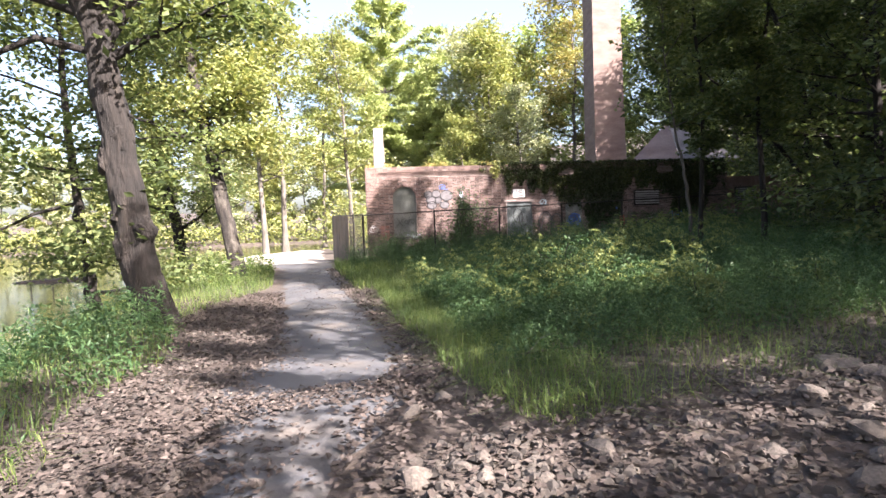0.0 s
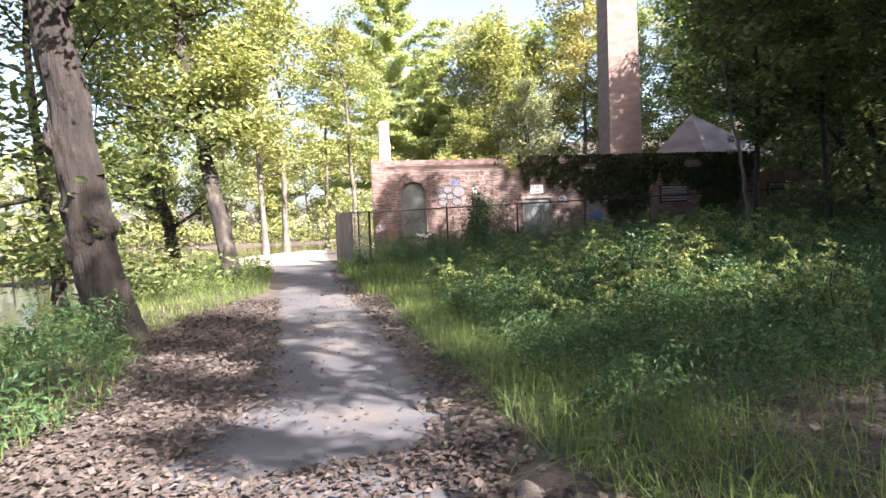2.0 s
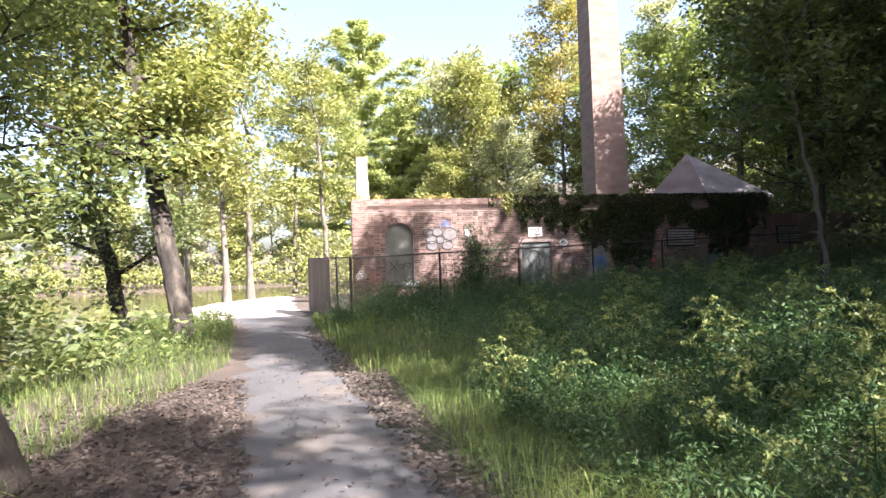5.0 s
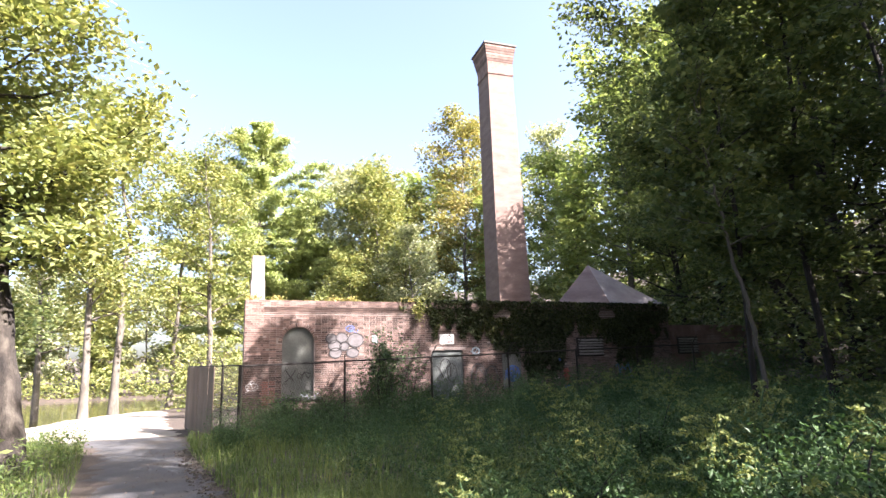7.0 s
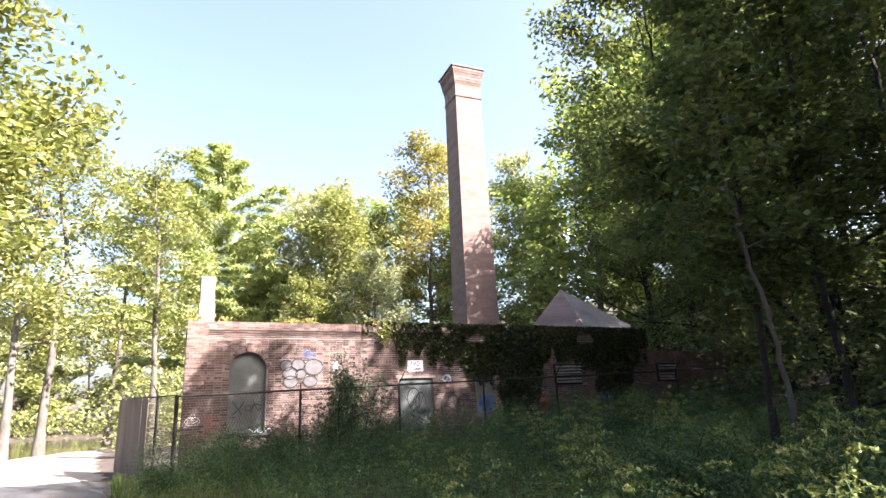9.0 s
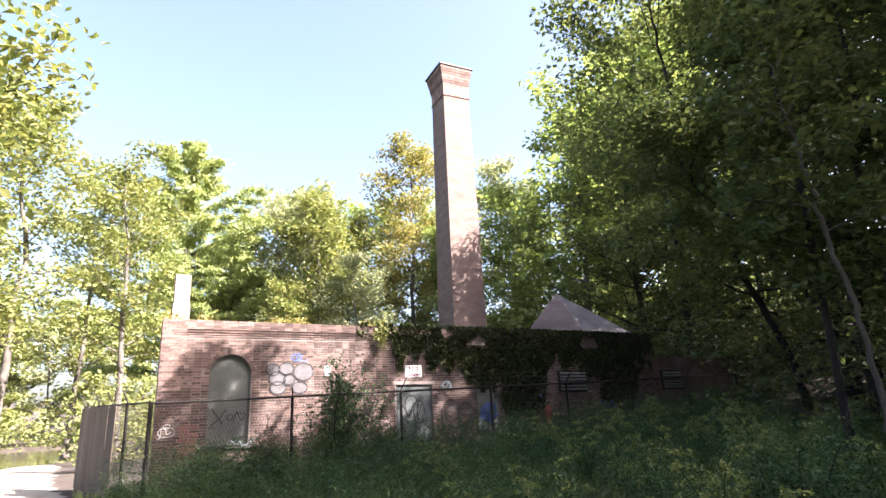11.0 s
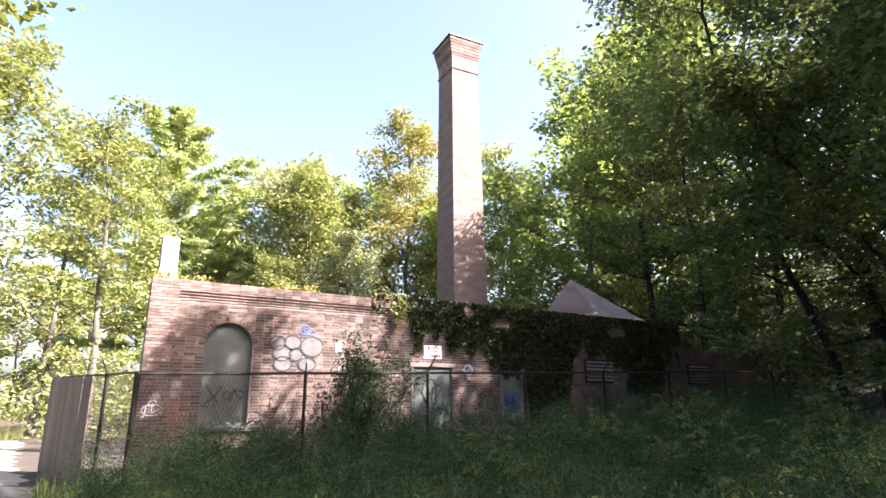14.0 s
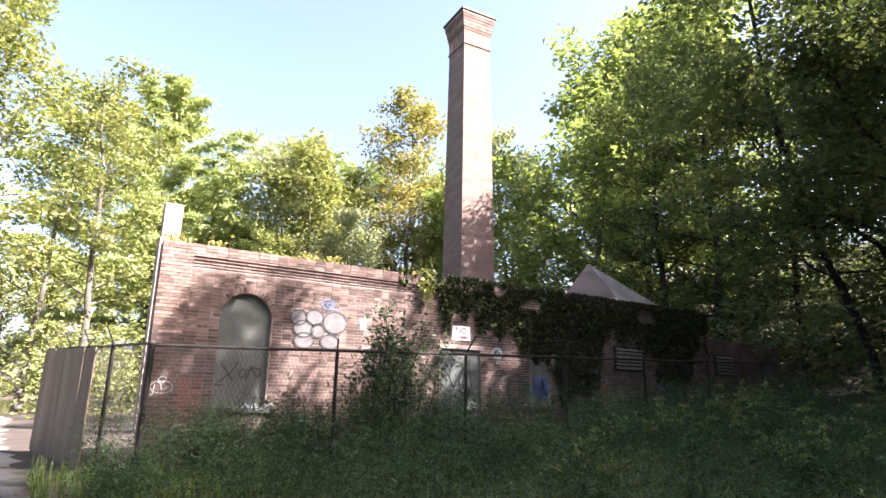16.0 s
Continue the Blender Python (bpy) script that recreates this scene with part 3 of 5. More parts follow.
def make_tree(label, bark, leaf, H, r, z0, rad, nleaf, size, seed, line=None, limbs=22, clump=0.55, crown_shift=(0, 0), at=(0, 0, 0), sides=8, flare=1.5, droop=0.3, name="tree", lowfill=0.0, extra=(), knobs=0.06, down=0.0, flat=0.55, twigs=3, ridges=0.0):
    rng = np.random.default_rng(seed)
    root = thing(name, label, "tree", "", at)
    wood = Build()
    if line is None:
        n = 12
        zz = np.linspace(-0.3, H * 0.93, n)
        drift = np.cumsum(rng.normal(0, 0.012 * H, (n, 2)), 0) * np.linspace(0, 1, n)[:, None]
        line = np.column_stack([drift, zz])
    else:
        line = np.array(line, float)
        k = np.linspace(0, len(line) - 1, 9 * len(line))
        line = np.column_stack([np.interp(k, np.arange(len(line)), line[:, c]) for c in range(3)])
        line[2:, :2] += rng.normal(0, 0.02, (len(line) - 2, 2))
    hh = (line[:, 2] - line[0, 2]) / (line[-1, 2] - line[0, 2])
    rr = r * (1 - 0.86 * hh) + r * (flare - 1) * np.exp(-hh * H / 0.45)
    if ridges:
        furrowed(wood, line, rr, ridges, seed)
    else:
        wood.tube(line, rr, sides, knobs, rng)
    clumps = []
    for k in range(limbs):
        f = z0 / H * 0.85 + (0.97 - z0 / H * 0.85) * (k + rng.random()) / limbs
        p = np.array([np.interp(f, hh, line[:, c]) for c in range(3)])
        rise = np.clip((p[2] - z0 * 0.85) / max(0.1, H - z0), 0, 1)
        reach = rad * (0.4 + 0.6 * math.sin(math.pi * min(1, 0.18 + 0.82 * rise))) * rng.uniform(0.6, 1.05)
        az = k * 2.4 + rng.normal(0, 0.4)
        el = radians(rng.uniform(5, 30) + 35 * rise - down * (1 - rise))
        lr = max(0.015, np.interp(f, hh, rr) * rng.uniform(0.3, 0.5))
        pts, rad_l = bough(rng, p, az, el, reach, lr, 7, 0.2)
        wood.tube(pts, rad_l, 4)
        for q in range(2, 8):
            clumps.append((pts[q], 0.4 + 0.6 * q / 7))
        for q in range(twigs):
            s0 = pts[rng.integers(2, 7)]
            sp, sr = bough(rng, s0, az + rng.choice([-1, 1]) * rng.uniform(0.5, 1.2), el + rng.normal(0, 0.3), reach * rng.uniform(0.3, 0.55), lr * 0.4, 4)
            wood.tube(sp, sr, 3)
            for j in (2, 3, 4):
                clumps.append((sp[j], 1.0))
    if lowfill:
        for q in range(int(lowfill)):
            a = rng.uniform(0, 2 * np.pi)
            rr2 = rad * math.sqrt(rng.random())
            clumps.append((np.array([line[0, 0] + rr2 * math.cos(a), line[0, 1] + rr2 * math.sin(a), rng.uniform(0.8, z0 + 1)]), 0.9))
    for x, y, z, w in extra:
        clumps.append((np.array([x, y, z], float), w))
    C = np.array([c for c, _ in clumps])
    wgt = np.array([w for _, w in clumps])
    pick = rng.choice(len(C), nleaf, p=wgt / wgt.sum())
    ball = rng.normal(0, 1, (nleaf, 3))
    ball *= (rng.random((nleaf, 1)) ** 0.4 * 1.7) / np.linalg.norm(ball, axis=1)[:, None]
    spread = ball * np.array([clump, clump, clump * flat])
    cen = C[pick] + spread
    cen[:, :2] += np.array(crown_shift) * np.clip((cen[:, 2:3] - z0) / (H - z0), 0, 1)
    cen[:, 2] = np.maximum(cen[:, 2], 0.3)
    child("trunk", wood.mesh("trunk", bark, True), root)
    v, f = leaf_cloud(cen, size, rng, 0.45, 0.6, droop)
    child("crown", quick_mesh("crown", v, f, leaf), root)
    return root


def place(tree, x, y, scale=1.0, rz=0.0, dz=-0.1):
    return copy_thing(tree, Matrix.Translation((x, y, float(gz(x, y)) + dz)) @ Matrix.Rotation(radians(rz), 4, "Z") @ Matrix.Scale(scale, 4))


def move_to(tree, x, y, rz=0.0, dz=-0.1):
    tree.matrix_world = Matrix.Translation((x, y, float(gz(x, y)) + dz)) @ Matrix.Rotation(radians(rz), 4, "Z")
    return tree


# the leaning trees on the pond bank
old_tree = make_tree("old leaning tree with knobbly grey bark on the pond bank", M["bark"], M["leaf_green"], 13, 0.27, 4.6, 5.0, 25000, 0.15, 11,
          [(-3.83, 8.7, -0.3), (-3.95, 8.7, 0.4), (-4.15, 8.7, 1.8), (-4.32, 8.7, 3.3), (-4.5, 8.75, 4.6), (-4.3, 8.9, 7), (-4.0, 9.2, 10), (-3.8, 9.4, 13)], 20, 0.5, flare=1.45, ridges=0.17,
          extra=[(-4.6 - 0.5 * k, 9.6 + 0.35 * (k % 3), 2.3 + 0.35 * ((k * 7) % 5), 2.2) for k in range(9)] + [(-6.0 - 0.33 * k, 10.0 + 0.4 * (k % 4), 3.0 + 0.6 * ((k * 5) % 6), 2.4) for k in range(12)] + [(-4.5, 8.9, 1.4, 1.6), (-4.35, 9.1, 1.9, 1.2), (-4.9, 9.3, 1.2, 1.4)])
for pts in ([(-4.42, 8.75, 4.2), (-4.8, 8.8, 5.0), (-5.5, 8.9, 6.0), (-6.4, 9.2, 7.0)], [(-4.42, 8.75, 4.2), (-4.05, 8.8, 4.75), (-3.4, 9.0, 5.5), (-2.6, 9.2, 6.3)], [(-4.35, 8.75, 4.0), (-5.2, 8.6, 4.2), (-6.0, 8.7, 3.9), (-6.8, 8.9, 3.2)]):
    b = Build()
    b.tube(pts, [0.17, 0.12, 0.08, 0.03] if pts[1][2] > 4.5 else [0.06, 0.05, 0.04, 0.015], 9, 0.05, np.random.default_rng(3))
    child("limb", b.mesh("limb", M["bark"], True), old_tree)
rngB = np.random.default_rng(17)
for bx, by, bz, bs in ((-3.95, 8.60, 1.40, 0.25), (-4.17, 8.58, 1.18, 0.24), (-4.25, 8.64, 1.62, 0.19), (-4.2, 8.62, 2.75, 0.24), (-4.38, 8.64, 2.45, 0.2)):
    bm = bmesh.new()
    bmesh.ops.create_icosphere(bm, subdivisions=4, radius=1.0)
    off = Vector(rngB.uniform(-9, 9, 3))
    for v in bm.verts:
        d = v.co.copy()
        k = 0.72 * (1 + 0.4 * noise.noise(d * 1.5 + off) - 0.35 * abs(noise.noise(d * 3.4 + off)) + 0.2 * noise.noise(d * 8.0 + off))
        v.co = Vector((bx, by, bz)) + Vector((d.x * bs, d.y * bs, d.z * bs * 1.5)) * k
    for fc in bm.faces:
        fc.smooth = True
    part("burl", bm, M["bark"], old_tree, "dark knobbly burl")
pale_tree = make_tree("leaning tree with pale flaking bark and yellow-green crown", M["bark_flaky"], M["leaf_maple"], 14, 0.24, 4.6, 3.7, 36000, 0.19, 12,
          [(-4.2, 17.9, -0.3), (-4.3, 18.0, 0.5), (-4.7, 18.4, 2.4), (-5.14, 18.95, 4.4), (-5.5, 19.2, 6.5), (-5.9, 19.4, 9), (-6.0, 19.5, 12), (-6.0, 19.6, 14)], 30, 0.62, flare=1.4, ridges=0.13, crown_shift=(-0.9, 0))
b = Build()
b.tube([(-5.1, 18.9, 4.35), (-5.7, 18.4, 4.4), (-6.5, 17.9, 4.75), (-7.4, 17.4, 5.0)], [0.10, 0.08, 0.06, 0.02], 8)
tagged(child("limb", b.mesh("limb", M["bark"], True), pale_tree))
make_tree("ivy-covered twin-stemmed tree at the water's edge", M["bark"], M["leaf_green"], 13, 0.24, 2.4, 4.2, 22000, 0.18, 13,
          [(-7.3, 24.4, -0.6), (-7.6, 24.4, 1.5), (-8.3, 24.4, 4.5), (-8.6, 24.5, 8), (-8.6, 24.6, 13)], 26, 0.55, sides=10,
          extra=[(-7.5 - 0.24 * k, 24.3, 1.0 + 0.9 * k, 2.5) for k in range(6)])

make_tree("low bank tree drooping dark leaves over the water", M["bark"], M["leaf_green"], 9.5, 0.13, 1.4, 3.6, 20000, 0.15, 14,
          [(-6.7, 13.9, -0.5), (-7.0, 14.0, 2), (-7.2, 14.1, 5), (-7.2, 14.2, 9.5)], 28, 0.5, sides=9, down=30, droop=0.8)
tree_mid = move_to(make_tree("tall slender tree with pale trunk beyond the clearing", M["bark_pale"], M["leaf_maple"], 17, 0.2, 6.0, 4.2, 6500, 0.25, 21, None, 22, 0.5), -5.9, 38)
place(tree_mid, -4.8, 39.5, 1.05, 140)
place(tree_mid, -2.4, 45.5, 0.95, 260)
place(tree_mid, -0.2, 42.0, 1.0, 60)
place(tree_mid, -9.5, 47, 1.1, 20)

far_a = move_to(make_tree("broad pale green tree in the wooded backdrop", M["bark_pale"], M["leaf_pale"], 20, 0.24, 3.0, 5.6, 9000, 0.40, 31, None, 28, 0.75), 12, 55)
far_b = move_to(make_tree("light green tree in the wooded backdrop", M["bark_pale"], M["leaf_maple"], 18, 0.22, 2.0, 5.4, 9000, 0.38, 32, None, 28, 0.7), 12.5, 50)
far_c = move_to(make_tree("yellowing tall tree with white trunk behind the chimney", M["bark_pale"], M["leaf_yellow"], 25, 0.24, 9.0, 4.6, 10000, 0.34, 33, None, 26, 0.65), 20.5, 50)
far_d = move_to(make_tree("dense green tree in the wooded backdrop", M["bark_pale"], M["leaf_sunlit"], 19, 0.24, 1.5, 5.5, 9000, 0.42, 34, None, 28, 0.75), 26, 54)
shore_a = move_to(make_tree("tree on the far shore of the pond", M["bark_pale"], M["leaf_pale"], 20, 0.24, 2.0, 6.0, 3200, 0.8, 35, None, 12, 1.0, twigs=1), -20, 101)
shore_b = move_to(make_tree("green tree on the far shore of the pond", M["bark_pale"], M["leaf_maple"], 18, 0.24, 2.0, 6.0, 3200, 0.8, 36, None, 12, 1.0, twigs=1), -14, 102)
rngF = np.random.default_rng(5)
protos = [far_a, far_b, far_d]
for x, y, s, k in ((10, 55, 0.7, 1), (16, 53, 0.95, 1), (23, 47, 0.8, 2), (30, 48, 0.95, 2), (34, 42, 0.95, 2), (28, 60, 1.1, 0), (36, 56, 1.15, 0),
                   (12, 62, 1.1, 0), (18, 64, 1.15, 1), (40, 48, 1.2, 2), (24, 66, 1.2, 2), (9, 46, 0.55, 1), (14, 45, 0.6, 0), (26, 42, 0.75, 2), (31, 36, 1.2, 2), (27, 37, 1.15, 2), (35, 31, 1.3, 2), (38, 38, 1.4, 2)):
    place(protos[k], x, y, s, rngF.uniform(0, 360))
shores = [shore_a, shore_b]
for k, x in enumerate(np.linspace(-70, 14, 20)):
    place(shores[k % 2], x + rngF.normal(0, 1), 99 + rngF.uniform(0, 5), rngF.uniform(0.55, 0.8), rngF.uniform(0, 360))
for k, x in enumerate(np.linspace(-74, 18, 10)):
    place(shores[(k + 1) % 2], x + rngF.normal(0, 1.5), 112 + rngF.uniform(0, 6), rngF.uniform(0.75, 0.95), rngF.uniform(0, 360))
for k, y in enumerate(np.linspace(10, 92, 11)):
    place(shores[k % 2], -94 + rngF.uniform(-6, 0), y, rngF.uniform(0.9, 1.2), rngF.uniform(0, 360))


def make_pine(label, H, r, rad, seed, n, size):
    rng = np.random.default_rng(seed)
    root = thing("pine_tree", label, "tree")
    wood = Build()
    wood.tube([(0, 0, -0.3), (0.1, 0, H * 0.4), (0.0, 0.1, H * 0.98)], [r, r * 0.7, 0.02], 7)
    cen, axis = [], []
    tiers = 13
    for k in range(tiers):
        z = H * (0.22 + 0.77 * k / (tiers - 1))
        reach = rad * min(1.0, 0.10 + 1.35 * (1 - k / (tiers - 1)))
        for q in range(5):
            pts, rl = bough(rng, (0, 0, z), q * 1.26 + k * 0.6 + rng.normal(0, 0.2), radians(rng.uniform(-2, 18) + 24 * k / tiers), reach * rng.uniform(0.6, 1.1), 0.05, 6, 0.3, 0.05)
            wood.tube(pts, rl, 4)
            for p in pts[2:]:
                m = int(n / (tiers * 5 * 5) * (0.15 + 1.3 * reach / rad))
                cen.append(p + rng.normal(0, 1, (m, 3)) * np.array([0.45, 0.45, 0.10]) * (0.4 + reach / rad))
    child("trunk", wood.mesh("trunk", M["bark_grey"], True), root)
    v, f = leaf_cloud(np.concatenate(cen), size, rng, 0.25, 0.17, -0.6)
    child("crown", quick_mesh("crown", v, f, M["needles"]), root)
    return root


pine = move_to(make_pine("tall white pine with tiered feathery branches", 25.5, 0.32, 10.5, 41, 60000, 0.66), 4.0, 60)
place(pine, 7.5, 57, 0.66, 70)

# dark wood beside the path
wood_a = move_to(make_tree("tall shaded forest tree with dense dark leaves", M["bark"], M["leaf_shaded"], 17, 0.22, 2.2, 5.2, 12500, 0.21, 51, None, 30, 0.55, lowfill=30, flat=0.3), 18.6, 11.6)
wood_b = move_to(make_tree("shaded forest tree with drooping lower branches", M["bark"], M["leaf_shaded"], 14, 0.18, 1.6, 4.8, 15000, 0.19, 52, None, 30, 0.5, lowfill=40, down=25, flat=0.3), 11.5, 6.5)
wood_d = move_to(make_tree("slender dark tree at the meadow's edge", M["bark"], M["leaf_shaded"], 14.2, 0.075, 3.8, 1.55, 11000, 0.17, 54, None, 26, 0.32, flat=0.5), 9.25, 12.2)
wood_e = move_to(make_tree("broad green tree leaning over the end of the wall", M["bark"], M["leaf_green"], 19, 0.13, 4.6, 6.2, 30000, 0.21, 55, [(3.6, -0.8, -0.4), (3.2, -0.7, 2), (1.9, -0.3, 5), (0.6, 0, 9), (0, 0, 14), (0, 0, 18.4)], 40, 0.6, flat=0.32, down=12, sides=9), 15.2, 19.8)
wood_f = move_to(make_tree("slender dark tree arching over the shaded meadow", M["bark"], M["leaf_shaded"], 7.0, 0.09, 4.4, 2.5, 7000, 0.16, 56, [(3.6, -1.6, -0.3), (3.2, -1.4, 2), (1.8, -0.7, 4.2), (0.5, -0.2, 5.6), (0, 0, 6.9)], 18, 0.38, flat=0.4, sides=7, flare=1.1), 9.2, 15.8)
# Shade tree added out of view; its copies dapple the path and verge.
wood_g = move_to(make_tree("leafy tree with spreading crown, added to shade the path", M["bark"], M["leaf_green"], 13, 0.2, 5.4, 4.6, 5400, 0.2, 57, None, 9, 0.34, flat=0.5, twigs=2), 6.2, -3.2)
# Unseen trees added behind the start to hold back sun and sky light.
wood_c = move_to(make_tree("tall open-crowned tree added out of view for shade", M["bark"], M["leaf_green"], 16, 0.22, 6.0, 5.6, 8500, 0.24, 53, None, 12, 0.48), 14.0, -11.0)
# kinds 2 and 5 are the added shade trees, mostly out of view
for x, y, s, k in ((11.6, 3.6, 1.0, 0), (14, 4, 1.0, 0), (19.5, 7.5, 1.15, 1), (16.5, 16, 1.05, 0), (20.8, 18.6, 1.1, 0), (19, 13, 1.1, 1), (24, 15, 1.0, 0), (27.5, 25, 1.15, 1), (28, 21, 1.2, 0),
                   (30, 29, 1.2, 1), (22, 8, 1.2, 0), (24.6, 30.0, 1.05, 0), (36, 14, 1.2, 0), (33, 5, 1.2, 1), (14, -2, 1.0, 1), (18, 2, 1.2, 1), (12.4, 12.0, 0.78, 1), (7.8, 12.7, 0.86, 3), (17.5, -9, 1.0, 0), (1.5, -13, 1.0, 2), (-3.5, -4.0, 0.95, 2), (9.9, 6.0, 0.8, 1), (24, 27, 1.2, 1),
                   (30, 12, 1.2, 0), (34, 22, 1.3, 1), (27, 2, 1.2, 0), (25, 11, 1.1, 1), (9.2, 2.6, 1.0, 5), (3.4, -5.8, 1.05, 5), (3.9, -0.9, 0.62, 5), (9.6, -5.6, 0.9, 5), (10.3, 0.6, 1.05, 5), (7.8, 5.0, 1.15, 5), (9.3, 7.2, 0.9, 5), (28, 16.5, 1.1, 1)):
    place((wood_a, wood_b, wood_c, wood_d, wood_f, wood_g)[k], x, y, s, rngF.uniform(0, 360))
make_tree("thin leaning sapling in the grass", M["bark_grey"], M["leaf_shaded"], 6.5, 0.05, 4.0, 1.5, 1800, 0.15, 61,
          [(7.1, 11.8, 0.0), (6.9, 11.8, 1.8), (6.6, 11.85, 3.6), (6.45, 11.9, 5.2), (6.4, 12, 6.5)], 10, 0.35, sides=7, flare=1.1, name="sapling")

# ---- grass and weeds ----
def blades(name, label, xy, height, width, mat, seed, lean=0.5):
    rng = np.random.default_rng(seed)
    n = len(xy)
    z = gz(xy[:, 0], xy[:, 1])
    base = np.column_stack([xy, z - 0.02])
    h = height * rng.uniform(0.25, 1.3, n)
    az, ln = rng.uniform(0, 2 * np.pi, n), np.abs(rng.normal(0, lean, n))
    d = np.column_stack([np.cos(az), np.sin(az), np.zeros(n)])
    s = np.column_stack([-np.sin(az), np.cos(az), np.zeros(n)])
    up = np.array([[0, 0, 1.0]])
    w = (width * rng.uniform(0.6, 1.3, n))[:, None]
    mid = base + up * (h * 0.6)[:, None] + d * (h * ln * 0.3)[:, None]
    tip = base + up * (h * np.maximum(0.45, 1 - 0.35 * ln))[:, None] + d * (h * ln * 0.9)[:, None]
    v = np.stack([base - s * w, base + s * w, mid + s * w * 0.8, mid - s * w * 0.8, tip + s * w * 0.12, tip - s * w * 0.12], 1).reshape(-1, 3)
    i = np.arange(n)[:, None] * 6
    f = np.concatenate([i + np.array([[0, 1, 2, 3]]), i + np.array([[3, 2, 4, 5]])])
    return tagged(new(name, quick_mesh(name, v, f, mat)), label, "grass", "", "stuff")


rngG = np.random.default_rng(8)


def scatter(n, x0, x1, y0, y1, keep):
    out = []
    total = 0
    while total < n:
        p = np.column_stack([rngG.uniform(x0, x1, n), rngG.uniform(y0, y1, n)])
        p = p[keep(p[:, 0], p[:, 1])]
        out.append(p)
        total += len(p)
    return np.concatenate(out)[:n]


def meadow(x, y):
    l, r = path_edges(y)
    edge = np.interp(y, [0, 3.5, 4.6, 7, 12, 40], [3.0, 0.9, 0.3, 0.15, 0.1, 0.1])
    return (x > r + edge) & (y > 3.0 + 0.1 * x) & ((y < WY - 0.05) | (x < -0.3))


near = scatter(62000, -0.4, 9, 3, 13, lambda x, y: meadow(x, y) & ((x < 0.9 + 0.25 * np.maximum(0, y - 5)) | (y > 8.5) | (rngG.random(len(x)) < 0.22)))
blades("meadow_grass", "tall green meadow grass beside the path", near, 0.30, 0.0028, M["grass"], 71, 1.6)
farg = scatter(38000, -2, 15, 12, 22.5, meadow)
blades("meadow_grass", "tall green meadow grass before the fence", farg, 0.34, 0.0065, M["grass"], 72, 1.1)


def bank(x, y):
    l, r = path_edges(y)
    d = pond(x, y)
    return (x < l - np.interp(y, [0, 6, 9, 14, 40], [0.7, 1.1, 1.6, 0.25, 0.2])) & (d < -0.5)


lb = scatter(24000, -9, -2.4, 1.0, 28, bank)
blades("bank_grass", "yellow-green grass on the pond bank", lb, 0.24, 0.0045, M["grass"], 73, 1.0)


def leafy_mass(name, label, centres, n, spread, size, mat, seed, flat=0.3, ratio=0.5, category="undergrowth"):
    """A mass of leaves about the centres."""
    rng = np.random.default_rng(seed)
    c = np.asarray(centres, float)
    pick = rng.integers(0, len(c), n)
    p = c[pick] + rng.normal(0, 1, (n, 3)) * np.asarray(spread)
    p[:, 2] = np.maximum(p[:, 2], gz(p[:, 0], p[:, 1]) + 0.02)
    v, f = leaf_cloud(p, size, rng, flat, ratio)
    return tagged(new(name, quick_mesh(name, v, f, mat)), label, category, "", "stuff")


def weeds(name, label, xy, height, per, size, mat, seed):
    """Upright weeds: a stem each, leaves up it."""
    rng = np.random.default_rng(seed)
    n = len(xy)
    h = height * rng.uniform(0.5, 1.25, n)
    az, ln = rng.uniform(0, 2 * np.pi, n), rng.uniform(0.05, 0.45, n)
    u = rng.uniform(0.12, 1.0, (n, per))
    side = rng.normal(0, 1, (n, per, 2)) * (0.10 + 0.10 * (1 - u))[..., None] * height
    x = xy[:, 0:1] + np.cos(az)[:, None] * (ln * h)[:, None] * u ** 2 + side[..., 0]
    y = xy[:, 1:2] + np.sin(az)[:, None] * (ln * h)[:, None] * u ** 2 + side[..., 1]
    z = gz(xy[:, 0], xy[:, 1])[:, None] + h[:, None] * u
    p = np.stack([x, y, z], -1).reshape(-1, 3)
    v, f = leaf_cloud(p, size, rng, 0.1, 0.28, -0.3)
    return tagged(new(name, quick_mesh(name, v, f, mat)), label, "weeds", "", "stuff")


# weeds through the meadow, thicker along the fence and towards the wood
pl = scatter(1100, 0.6, 12, 5.5, 19.5, lambda x, y: meadow(x, y) & (x > 0.55 * np.maximum(0, 8 - y) + 0.6))
weeds("meadow_weeds", "feathery green weeds standing in the meadow", pl, 0.66, 90, 0.062, M["weed"], 81)
pl = scatter(760, -1.3, 18, 17.8, 22.4, lambda x, y: (x > -0.9 + 0.1 * (20 - y)) & (y < WY - 0.1))
weeds("fence_weeds", "rank dark green weeds along the fence", pl, 0.95, 95, 0.062, M["weed"], 82)
pl = scatter(150, -7, -3.0, 1.2, 9.0, lambda x, y: bank(x, y))
weeds("bank_weeds", "leafy weeds on the pond bank", pl, 0.6, 70, 0.08, M["weed"], 83)
pl = scatter(130, -7.5, -3.4, 13.5, 27, lambda x, y: bank(x, y))
weeds("bank_weeds", "yellow-green weeds round the leaning tree", pl, 0.55, 60, 0.09, M["grass"], 84)
low = scatter(1900, 0.2, 9.5, 3.6, 10.0, lambda x, y: y > 4.2 + 0.08 * x)
weeds("ground_cover", "low dark ground cover beside the stones", low, 0.42, 70, 0.055, M["weed"], 85)

